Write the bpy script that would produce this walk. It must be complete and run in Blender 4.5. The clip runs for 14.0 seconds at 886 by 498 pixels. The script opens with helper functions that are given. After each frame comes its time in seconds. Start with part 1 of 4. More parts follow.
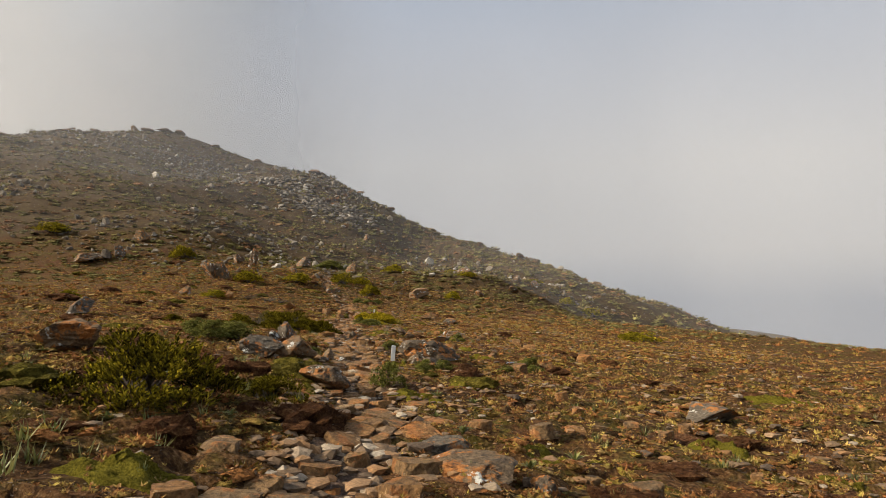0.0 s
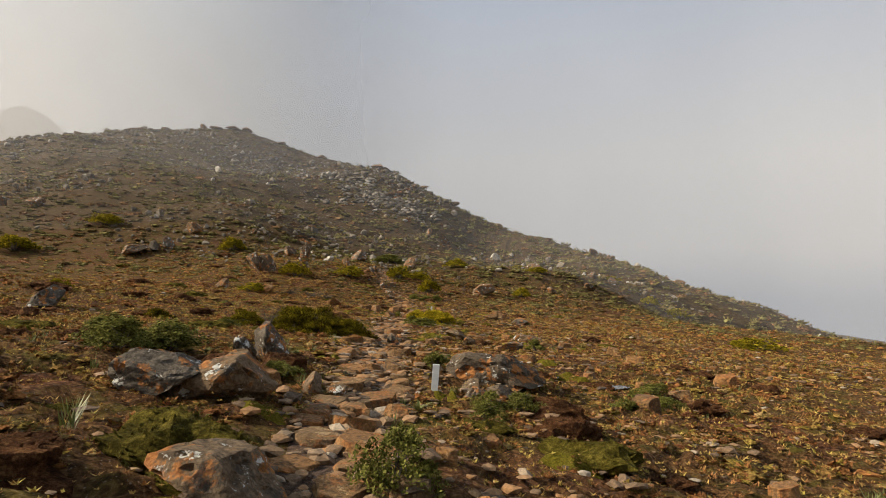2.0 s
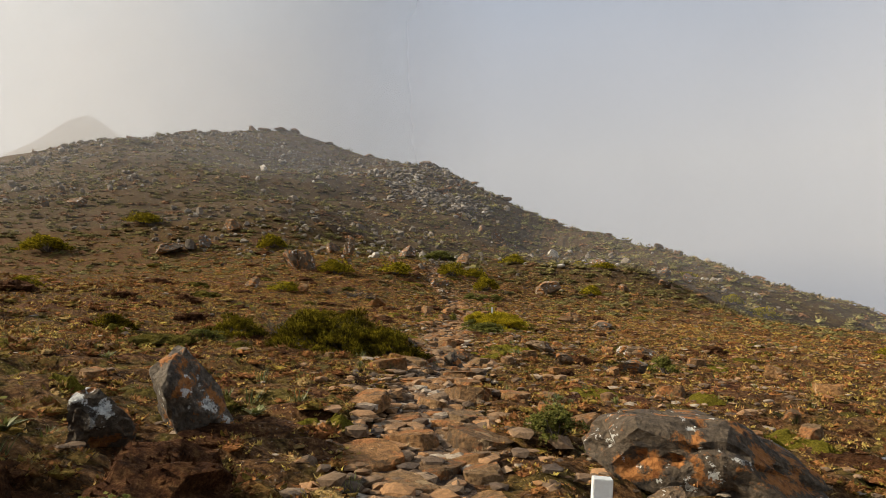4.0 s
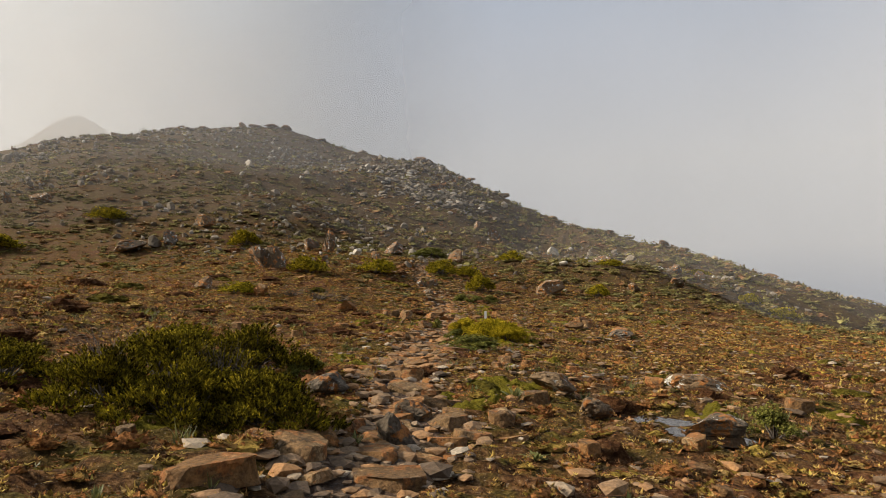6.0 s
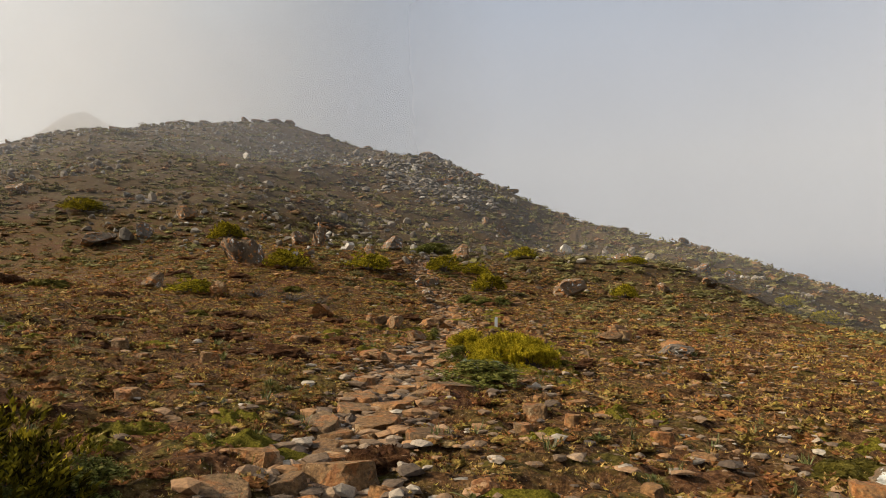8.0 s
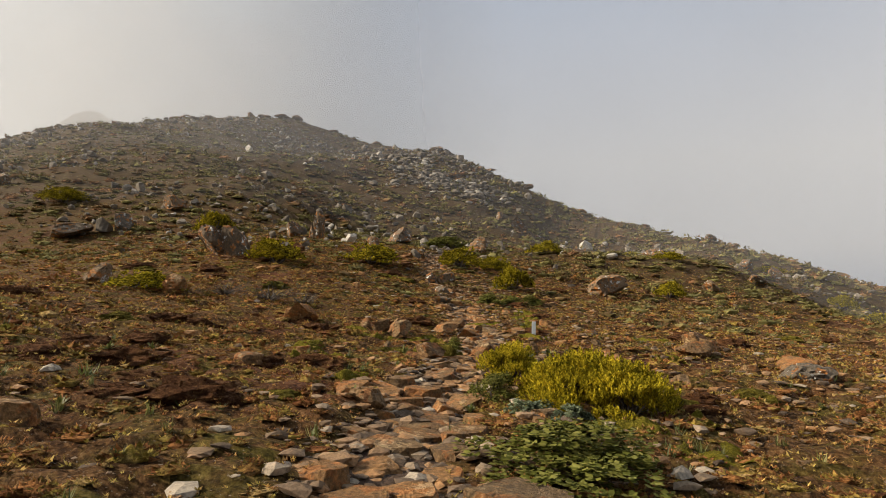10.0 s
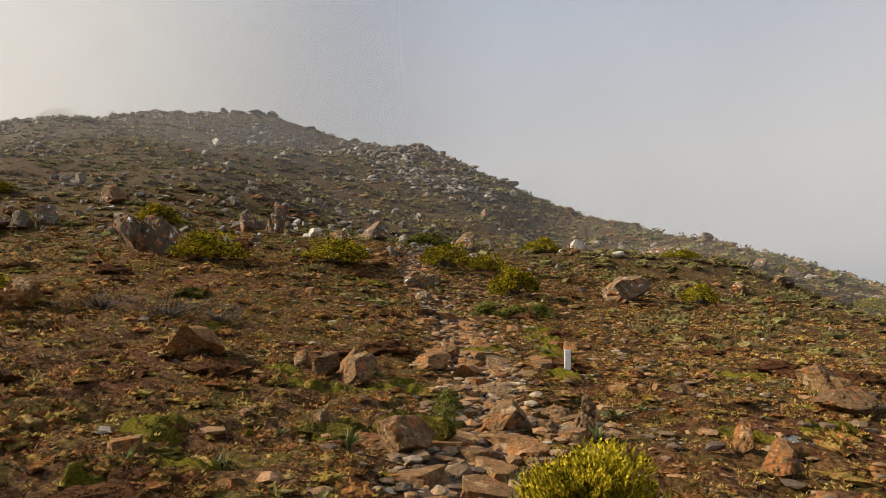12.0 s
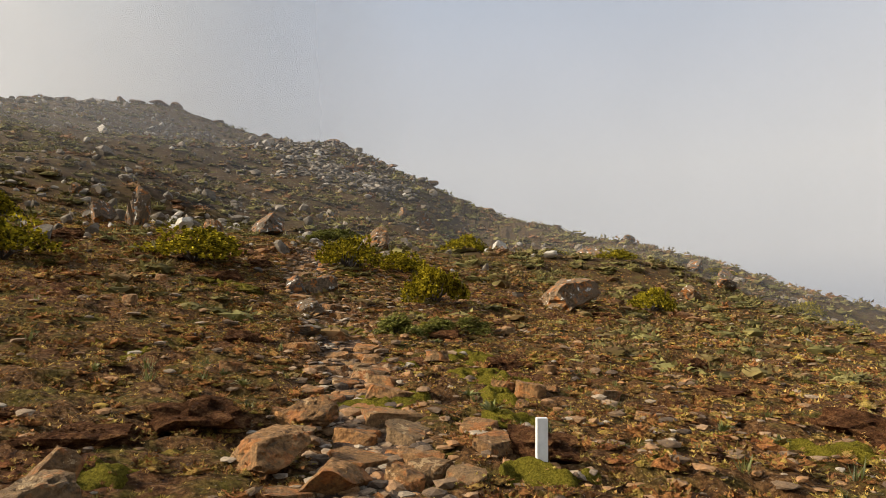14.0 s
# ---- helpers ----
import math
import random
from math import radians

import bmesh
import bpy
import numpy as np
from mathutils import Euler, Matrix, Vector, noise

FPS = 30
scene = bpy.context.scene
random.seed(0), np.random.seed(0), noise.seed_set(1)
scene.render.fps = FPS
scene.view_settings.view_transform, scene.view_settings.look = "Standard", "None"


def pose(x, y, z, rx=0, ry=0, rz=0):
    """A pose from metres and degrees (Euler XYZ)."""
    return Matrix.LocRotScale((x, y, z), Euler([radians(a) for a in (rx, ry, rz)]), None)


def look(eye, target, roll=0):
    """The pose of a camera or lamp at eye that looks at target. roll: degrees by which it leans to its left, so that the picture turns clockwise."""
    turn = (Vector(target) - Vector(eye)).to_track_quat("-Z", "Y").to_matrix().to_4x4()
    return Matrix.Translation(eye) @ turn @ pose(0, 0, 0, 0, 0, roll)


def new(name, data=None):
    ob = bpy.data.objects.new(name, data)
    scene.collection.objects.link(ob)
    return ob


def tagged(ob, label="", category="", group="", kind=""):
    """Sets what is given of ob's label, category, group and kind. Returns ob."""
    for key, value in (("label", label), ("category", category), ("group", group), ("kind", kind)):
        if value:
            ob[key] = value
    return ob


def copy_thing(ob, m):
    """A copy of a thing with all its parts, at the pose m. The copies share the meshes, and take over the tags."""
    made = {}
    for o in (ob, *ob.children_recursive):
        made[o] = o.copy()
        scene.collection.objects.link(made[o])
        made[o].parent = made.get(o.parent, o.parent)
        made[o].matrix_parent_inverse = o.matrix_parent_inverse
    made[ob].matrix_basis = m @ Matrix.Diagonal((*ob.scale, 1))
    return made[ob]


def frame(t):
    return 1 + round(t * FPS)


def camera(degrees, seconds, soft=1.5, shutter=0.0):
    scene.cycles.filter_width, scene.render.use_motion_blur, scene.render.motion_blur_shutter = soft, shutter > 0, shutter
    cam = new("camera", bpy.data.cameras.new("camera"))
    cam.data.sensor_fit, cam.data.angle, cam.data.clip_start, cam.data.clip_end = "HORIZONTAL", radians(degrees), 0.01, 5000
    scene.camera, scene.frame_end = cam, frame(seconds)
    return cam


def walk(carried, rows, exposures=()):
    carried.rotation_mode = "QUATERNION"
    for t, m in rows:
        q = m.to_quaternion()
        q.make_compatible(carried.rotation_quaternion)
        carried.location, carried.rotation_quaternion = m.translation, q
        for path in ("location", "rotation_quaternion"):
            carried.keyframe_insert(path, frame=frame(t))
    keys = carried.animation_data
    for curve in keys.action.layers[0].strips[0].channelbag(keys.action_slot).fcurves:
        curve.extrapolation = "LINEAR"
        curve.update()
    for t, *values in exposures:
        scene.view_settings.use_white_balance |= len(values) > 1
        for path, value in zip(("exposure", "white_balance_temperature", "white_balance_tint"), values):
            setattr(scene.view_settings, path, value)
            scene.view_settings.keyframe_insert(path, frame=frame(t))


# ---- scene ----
from itertools import product

cam = camera(70.0, 14.0, soft=0.8)
PATH = [
    (0, (0.000, 0.000, 1.135), (-0.091, 3.989, 1.419), 1.00),
    (0.5, (0.062, 1.449, 1.086), (-0.085, 5.437, 1.367), 1.19),
    (1, (0.053, 2.917, 1.034), (-0.160, 6.901, 1.312), 1.32),
    (1.5, (-0.054, 4.380, 0.982), (-0.371, 8.358, 1.256), 1.55),
    (2, (-0.270, 5.800, 0.929), (-0.775, 9.759, 1.198), 1.50),
    (2.5, (-0.578, 7.157, 0.878), (-1.295, 11.083, 1.142), 1.30),
    (3, (-0.932, 8.466, 0.838), (-1.751, 12.372, 1.102), 1.15),
    (3.5, (-1.266, 9.773, 0.815), (-2.085, 13.680, 1.080), 1.05),
    (6, (-1.941, 15.918, 0.858), (-2.741, 19.829, 1.124), 0.69),
    (6.5, (-2.099, 17.193, 0.910), (-2.903, 21.102, 1.177), 0.71),
    (7, (-2.265, 18.436, 0.930), (-3.078, 22.343, 1.198), 0.80),
    (7.5, (-2.460, 19.646, 0.918), (-3.290, 23.550, 1.183), 0.90),
    (8, (-2.706, 20.846, 0.894), (-3.553, 24.747, 1.156), 0.96),
    (10.5, (-4.291, 26.627, 0.782), (-5.201, 30.513, 1.044), 1.12),
    (11, (-4.616, 27.946, 0.830), (-5.516, 31.834, 1.094), 1.04),
    (11.5, (-4.925, 29.254, 0.892), (-5.795, 33.149, 1.156), 0.95),
    (12, (-5.201, 30.523, 0.950), (-5.990, 34.435, 1.221), 0.86),
    (12.5, (-5.427, 31.751, 0.995), (-6.114, 35.681, 1.277), 0.58),
    (13, (-5.579, 32.963, 1.016), (-6.096, 36.918, 1.307), 0.40),
    (13.5, (-5.654, 34.173, 1.022), (-5.973, 38.149, 1.321), 0.49),
    (14, (-5.669, 35.353, 1.039), (-5.953, 39.332, 1.339), 0.67),
]
walk(cam, [(t, look(eye, target, roll)) for t, eye, target, roll in PATH], exposures=[(0.0, 0.51), (11.5, 0.53), (13.2, 0.66), (14.0, 0.66)])

# ---- light: a veiled sun behind thin cloud, and the bright fog all round ----
SUN_AZ, SUN_EL = radians(-103), radians(29)
SUN_DIR = Vector((math.sin(SUN_AZ) * math.cos(SUN_EL), math.cos(SUN_AZ) * math.cos(SUN_EL), math.sin(SUN_EL)))
GLOW_DIR = Vector((-0.857, -0.06, 0.511))  # where the cloud is thinnest
sun_data = bpy.data.lights.new("sun", "SUN")
sun_data.energy, sun_data.angle, sun_data.color = 5.0, radians(5), (1.0, 0.89, 0.73)
sun = new("sun", sun_data)
sun.matrix_world = look(SUN_DIR * 100, (0, 0, 0))


def node(tree, kind, **values):
    """A node of that kind; values set its sockets (i0, i1 .. or by name) or its properties."""
    n = tree.nodes.new(kind)
    for key, value in values.items():
        if key[0] == "i" and key[1:].isdigit():
            sock = n.inputs[int(key[1:])]
            if isinstance(value, bpy.types.NodeSocket):
                tree.links.new(value, sock)
            else:
                sock.default_value = value
        elif key == "operation":
            n.operation = value
        elif key == "blend":
            n.blend_type = value
        elif key == "dtype":
            n.data_type = value
    return n


def ramp(tree, fac, *stops, smooth=False):
    n = tree.nodes.new("ShaderNodeValToRGB")
    n.color_ramp.interpolation = "B_SPLINE" if smooth else "LINEAR"
    tree.links.new(fac, n.inputs[0])
    el = n.color_ramp.elements
    while len(el) < len(stops):
        el.new(0.5)
    for e, (p, c) in zip(el, stops):
        e.position = p
        e.color = (*c, 1) if len(c) == 3 else c
    return n.outputs[0]


def grey(v):
    return (v, v, v)


def mix(tree, fac, a, b, blend="MIX"):
    n = tree.nodes.new("ShaderNodeMixRGB")
    n.blend_type = blend
    for sock, v in zip(n.inputs, (fac, a, b)):
        if isinstance(v, bpy.types.NodeSocket):
            tree.links.new(v, sock)
        elif isinstance(v, tuple):
            sock.default_value = (*v, 1)
        else:
            sock.default_value = v
    return n.outputs[0]


def fnoise(tree, vec, scale, detail=5, rough=0.55):
    n = tree.nodes.new("ShaderNodeTexNoise")
    n.inputs["Scale"].default_value, n.inputs["Detail"].default_value, n.inputs["Roughness"].default_value = scale, detail, rough
    if vec is not None:
        tree.links.new(vec, n.inputs["Vector"])
    return n.outputs["Fac"]


world = bpy.data.worlds.new("fog_sky")
scene.world = world
world.use_nodes = True
wt = world.node_tree
wt.nodes.clear()
w_coord = wt.nodes.new("ShaderNodeTexCoord").outputs["Generated"]
w_sky = wt.nodes.new("ShaderNodeTexSky")
w_sky.sky_type, w_sky.sun_disc, w_sky.sun_elevation, w_sky.sun_rotation = "NISHITA", False, SUN_EL, SUN_AZ
w_sky.dust_density = 3.0
w_up = node(wt, "ShaderNodeSeparateXYZ", i0=w_coord).outputs["Z"]
w_fog = ramp(wt, w_up, (0.0, (0.36, 0.375, 0.41)), (0.07, (0.50, 0.49, 0.49)), (0.20, (0.55, 0.54, 0.535)), (0.34, (0.475, 0.495, 0.54)), (0.50, (0.36, 0.42, 0.52)), (1.0, (0.27, 0.36, 0.53)))
w_dot = node(wt, "ShaderNodeVectorMath", operation="DOT_PRODUCT", i0=w_coord, i1=GLOW_DIR).outputs["Value"]
w_glow = ramp(wt, w_dot, (0.20, grey(0.0)), (0.46, grey(0.08)), (0.63, grey(0.52)), (0.86, grey(1.0)), smooth=True)
w_col = mix(wt, w_glow, w_fog, (0.80, 0.815, 0.80))
w_soft = ramp(wt, fnoise(wt, w_coord, 1.7, 4, 0.5), (0.3, grey(0.93)), (0.7, grey(1.07)))
w_col = mix(wt, 1.0, w_col, w_soft, "MULTIPLY")
w_clear = mix(wt, 1.0, w_sky.outputs[0], grey(0.10), "MULTIPLY")
w_col = mix(wt, 0.04, w_col, w_clear)
w_bg = wt.nodes.new("ShaderNodeBackground")
wt.links.new(w_col, w_bg.inputs[0])
w_bg.inputs[1].default_value = 0.70
wt.links.new(w_bg.outputs[0], wt.nodes.new("ShaderNodeOutputWorld").inputs[0])


# ---- materials ----
def material(name, paint, rough=0.85, bump=0.0, bump_scale=30.0, spec=0.3, trans=0.0):
    """paint(tree, position, island) gives the colour socket."""
    m = bpy.data.materials.new(name)
    m.use_nodes = True
    t = m.node_tree
    bsdf = t.nodes["Principled BSDF"]
    geo = t.nodes.new("ShaderNodeNewGeometry")
    pos = geo.outputs["Position"]
    col = paint(t, pos, geo.outputs["Random Per Island"])
    t.links.new(col, bsdf.inputs["Base Color"])
    bsdf.inputs["Roughness"].default_value = rough
    bsdf.inputs["Specular IOR Level"].default_value = spec
    if bump:
        b = t.nodes.new("ShaderNodeBump")
        b.inputs["Strength"].default_value, b.inputs["Distance"].default_value = bump, 0.06
        t.links.new(fnoise(t, pos, bump_scale, 7, 0.65), b.inputs["Height"])
        t.links.new(b.outputs[0], bsdf.inputs["Normal"])
    if trans:
        tr = t.nodes.new("ShaderNodeBsdfTranslucent")
        t.links.new(col, tr.inputs[0])
        mx = t.nodes.new("ShaderNodeMixShader")
        mx.inputs[0].default_value = trans
        t.links.new(bsdf.outputs[0], mx.inputs[1])
        t.links.new(tr.outputs[0], mx.inputs[2])
        t.links.new(mx.outputs[0], t.nodes["Material Output"].inputs[0])
    return m


def ground_paint(t, pos, isl):
    big = fnoise(t, pos, 0.35, 4)
    mid = fnoise(t, pos, 2.3, 6, 0.6)
    fine = fnoise(t, pos, 19.0, 6, 0.7)
    a = ramp(t, fine, (0.30, (0.020, 0.010, 0.005)), (0.45, (0.082, 0.040, 0.014)), (0.56, (0.185, 0.095, 0.032)), (0.70, (0.33, 0.20, 0.095)))
    b = ramp(t, fine, (0.30, (0.016, 0.011, 0.003)), (0.46, (0.085, 0.060, 0.012)), (0.58, (0.155, 0.112, 0.024)), (0.72, (0.27, 0.20, 0.06)))
    c = mix(t, ramp(t, mid, (0.48, grey(0)), (0.62, grey(1))), a, b)
    d = ramp(t, fine, (0.32, (0.03, 0.010, 0.006)), (0.5, (0.13, 0.046, 0.020)), (0.68, (0.26, 0.12, 0.06)))
    c = mix(t, ramp(t, big, (0.50, grey(0)), (0.66, grey(0.75))), c, d)
    moss = ramp(t, fine, (0.30, (0.022, 0.018, 0.003)), (0.5, (0.11, 0.092, 0.012)), (0.7, (0.24, 0.19, 0.035)))
    c = mix(t, ramp(t, fnoise(t, pos, 1.1, 5, 0.65), (0.56, grey(0)), (0.62, grey(0.8))), c, moss)
    chips = ramp(t, fnoise(t, pos, 46.0, 3, 0.5), (0.66, grey(0)), (0.69, grey(0.8)))
    c = mix(t, chips, c, (0.34, 0.27, 0.19))
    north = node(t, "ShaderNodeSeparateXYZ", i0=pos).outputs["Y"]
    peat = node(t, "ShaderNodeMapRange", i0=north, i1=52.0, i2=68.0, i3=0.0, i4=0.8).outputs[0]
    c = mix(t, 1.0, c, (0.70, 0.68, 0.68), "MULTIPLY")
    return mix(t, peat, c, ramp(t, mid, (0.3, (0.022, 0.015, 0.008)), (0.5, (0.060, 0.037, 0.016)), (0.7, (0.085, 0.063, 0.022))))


def rock_paint(t, pos, isl, lichen=1.0, white=1.0):
    obj = t.nodes.new("ShaderNodeObjectInfo").outputs["Random"]
    pick = obj
    wob = node(t, "ShaderNodeVectorMath", operation="ADD", i0=pos, i1=node(t, "ShaderNodeCombineXYZ", i0=obj, i1=isl, i2=obj).outputs[0]).outputs[0]
    n1 = fnoise(t, wob, 4.2, 8, 0.68)
    n2 = fnoise(t, wob, 24.0, 6, 0.7)
    tone = ramp(t, pick, (0.0, (0.105, 0.080, 0.054)), (0.3, (0.155, 0.108, 0.064)), (0.55, (0.205, 0.135, 0.074)), (0.8, (0.155, 0.12, 0.082)), (1.0, (0.12, 0.100, 0.076)))
    c = mix(t, 0.85, tone, ramp(t, n2, (0.28, grey(0.18)), (0.5, grey(0.85)), (0.72, grey(1.7))), "MULTIPLY")
    orange = ramp(t, n1, (0.53, grey(0)), (0.575, grey(0.9 * lichen)))
    c = mix(t, orange, c, ramp(t, n2, (0.3, (0.20, 0.065, 0.014)), (0.7, (0.52, 0.22, 0.06))))
    pale = ramp(t, fnoise(t, wob, 3.6, 9, 0.70), (0.60, grey(0)), (0.612, grey(0.97 * white)))
    c = mix(t, pale, c, ramp(t, n2, (0.3, (0.42, 0.41, 0.36)), (0.7, (0.78, 0.77, 0.70))))
    dark = ramp(t, fnoise(t, wob, 7.0, 6, 0.7), (0.36, grey(0.75)), (0.44, grey(0)))
    return mix(t, dark, c, (0.045, 0.04, 0.036))


def slope_rock_paint(t, pos, isl):
    n2 = fnoise(t, pos, 6.0, 6, 0.7)
    tone = ramp(t, isl, (0.0, (0.10, 0.082, 0.060)), (0.4, (0.17, 0.138, 0.102)), (0.85, (0.25, 0.21, 0.16)), (1.0, (0.44, 0.40, 0.33)))
    return mix(t, 0.8, tone, ramp(t, n2, (0.3, grey(0.35)), (0.5, grey(0.9)), (0.7, grey(1.4))), "MULTIPLY")


def leaf_paint(*cols, patch=0.0, scale=1.6):
    """Colours run over the leaves; with patch they follow drifts of plants instead, or on shrubs put light and dark
    lobes into the colour, and single leaves vary in tone.
    """
    def paint(t, pos, isl):
        n = len(cols) - 1
        drift = ramp(t, fnoise(t, pos, scale, 3, 0.6), (0.3, grey(0)), (0.7, grey(1)))
        fac = mix(t, patch, isl, drift)
        c = ramp(t, fac, *[(k / n, col) for k, col in enumerate(cols)])
        c = mix(t, 1.0, c, ramp(t, isl, (0.0, grey(0.5)), (1.0, grey(1.5))), "MULTIPLY") if patch else c
        return mix(t, 1.0, c, ramp(t, fnoise(t, pos, 3.0, 3), (0.3, grey(0.6)), (0.7, grey(1.4))), "MULTIPLY")
    return paint


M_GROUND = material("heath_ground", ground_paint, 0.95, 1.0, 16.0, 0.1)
M_ROCK = material("lichen_rock", rock_paint, 0.88, 1.0, 22.0, 0.2)
M_SLAB = material("path_stone", lambda t, p, i: mix(t, 1.0, rock_paint(t, p, i, 0.32, 0.25), (1.50, 1.12, 0.68), "MULTIPLY"), 0.8, 1.0, 26.0, 0.25)
M_SLOPE_ROCK = material("slope_rock", slope_rock_paint, 0.9, 0.6, 6.0, 0.2)
M_PEBBLE = material("pebbles", lambda t, p, i: mix(t, 0.8, ramp(t, i, (0.0, (0.08, 0.055, 0.036)), (0.4, (0.20, 0.125, 0.066)), (0.6, (0.33, 0.17, 0.066)), (0.88, (0.26, 0.185, 0.115)), (1.0, (0.40, 0.33, 0.24))), ramp(t, fnoise(t, p, 40.0, 5), (0.3, grey(0.5)), (0.7, grey(1.3))), "MULTIPLY"), 0.85, 0.4, 60.0)
M_SOIL = material("trail_soil", lambda t, p, i: ramp(t, fnoise(t, p, 24.0, 7, 0.7), (0.3, (0.028, 0.016, 0.010)), (0.5, (0.085, 0.048, 0.027)), (0.72, (0.19, 0.115, 0.068))), 0.9, 1.0, 45.0)
# patch noise paints light and dark lobes into the shrub foliage
M_YELLOW = material("yellow_green_leaf", leaf_paint((0.06, 0.055, 0.005), (0.21, 0.175, 0.010), (0.42, 0.325, 0.018), (0.58, 0.44, 0.035), patch=0.5, scale=9.0), 0.85, spec=0.06, trans=0.35)
M_DARKLEAF = material("dark_green_leaf", leaf_paint((0.034, 0.036, 0.006), (0.085, 0.088, 0.014), (0.15, 0.145, 0.028), (0.22, 0.20, 0.05)), 0.8, spec=0.08, trans=0.2)
M_BLUELEAF = material("grey_green_leaf", leaf_paint((0.05, 0.065, 0.03), (0.12, 0.14, 0.075), (0.22, 0.24, 0.14)), 0.8, spec=0.08, trans=0.2)
# heath leaf darkened: the shaded side of the left-hand shrubs is in the colour
M_SHADED_OLIVE = material("shaded_olive_leaf", leaf_paint((0.016, 0.013, 0.002), (0.042, 0.035, 0.003), (0.13, 0.103, 0.007), (0.34, 0.26, 0.018), patch=0.6, scale=6.0), 0.9, spec=0.04, trans=0.2)
# lobes of the slope shrubs, bright and dark, are in the colour too
M_SLOPE_YELLOW = material("slope_heath_leaf", leaf_paint((0.032, 0.029, 0.004), (0.11, 0.092, 0.007), (0.27, 0.215, 0.013), (0.44, 0.345, 0.026), patch=0.6, scale=3.5), 0.9, spec=0.05, trans=0.2)

M_BLADE = material("sword_leaf", leaf_paint((0.05, 0.06, 0.015), (0.13, 0.14, 0.035), (0.24, 0.22, 0.08)), 0.5, trans=0.25)
M_SPRIG = material("heath_sprig", leaf_paint((0.11, 0.042, 0.017), (0.37, 0.180, 0.064), (0.20, 0.086, 0.033), (0.38, 0.250, 0.072), (0.27, 0.215, 0.042), (0.43, 0.30, 0.135), patch=0.7), 0.9, spec=0.1, trans=0.15)
def cushion_paint(t, pos, isl):
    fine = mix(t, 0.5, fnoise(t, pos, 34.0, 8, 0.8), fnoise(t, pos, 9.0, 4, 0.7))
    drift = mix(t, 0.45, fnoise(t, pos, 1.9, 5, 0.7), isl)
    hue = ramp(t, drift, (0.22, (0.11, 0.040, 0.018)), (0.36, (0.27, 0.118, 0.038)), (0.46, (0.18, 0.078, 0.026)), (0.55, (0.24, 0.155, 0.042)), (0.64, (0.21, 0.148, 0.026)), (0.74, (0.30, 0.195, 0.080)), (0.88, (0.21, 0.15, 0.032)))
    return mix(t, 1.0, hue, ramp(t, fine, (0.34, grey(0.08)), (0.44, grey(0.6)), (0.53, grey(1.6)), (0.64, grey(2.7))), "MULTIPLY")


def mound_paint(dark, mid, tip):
    """Fine leaves over a mat whose shade is put into the colour: the grain follows the place, not the leaf."""
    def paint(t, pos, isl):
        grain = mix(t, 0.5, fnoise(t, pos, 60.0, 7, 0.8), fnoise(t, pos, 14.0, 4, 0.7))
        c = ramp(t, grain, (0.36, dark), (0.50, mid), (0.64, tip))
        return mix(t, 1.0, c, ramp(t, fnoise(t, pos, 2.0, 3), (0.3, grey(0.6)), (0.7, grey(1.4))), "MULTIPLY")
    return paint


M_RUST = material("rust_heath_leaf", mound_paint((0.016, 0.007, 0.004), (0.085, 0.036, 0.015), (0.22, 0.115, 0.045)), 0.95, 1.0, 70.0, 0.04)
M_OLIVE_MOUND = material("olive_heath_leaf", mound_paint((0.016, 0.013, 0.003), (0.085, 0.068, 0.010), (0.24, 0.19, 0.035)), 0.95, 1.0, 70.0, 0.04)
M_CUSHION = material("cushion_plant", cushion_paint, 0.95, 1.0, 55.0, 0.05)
M_SLOPE_BUSH = material("slope_scrub_leaf", leaf_paint((0.095, 0.048, 0.022), (0.22, 0.112, 0.052), (0.12, 0.090, 0.034), (0.165, 0.145, 0.048), (0.13, 0.105, 0.040), (0.26, 0.150, 0.070), patch=0.9, scale=0.3), 0.9, spec=0.08, trans=0.12)
M_TWIG = material("bare_twig", lambda t, p, i: ramp(t, i, (0, (0.030, 0.022, 0.017)), (0.6, (0.075, 0.058, 0.046)), (1, (0.20, 0.17, 0.14))), 0.85)
M_POST = material("weathered_white_post", lambda t, p, i: mix(t, ramp(t, fnoise(t, p, 9.0, 6, 0.65), (0.45, grey(0)), (0.8, grey(0.5))), (0.60, 0.61, 0.59), (0.36, 0.34, 0.30)), 0.55, 0.15, 60.0, 0.4)
M_WATER = bpy.data.materials.new("bog_water")
M_WATER.use_nodes = True
wb = M_WATER.node_tree.nodes["Principled BSDF"]
wb.inputs["Base Color"].default_value = (0.018, 0.012, 0.008, 1)
wb.inputs["Roughness"].default_value = 0.03
wb.inputs["IOR"].default_value = 1.33
w_b = M_WATER.node_tree.nodes.new("ShaderNodeBump")
w_b.inputs["Strength"].default_value, w_b.inputs["Distance"].default_value = 0.05, 0.01
M_WATER.node_tree.links.new(fnoise(M_WATER.node_tree, None, 8.0, 2), w_b.inputs["Height"])
M_WATER.node_tree.links.new(w_b.outputs[0], wb.inputs["Normal"])

# ---- the lie of the land: control heights on a coarse grid, smoothed between ----
GRID_X = np.array([-150, -95, -58, -34, -18, -7, 4, 20, 48, 110.0])
GRID_Y = np.array([-15, 10, 26, 40, 54, 72, 100, 140, 190, 250.0])
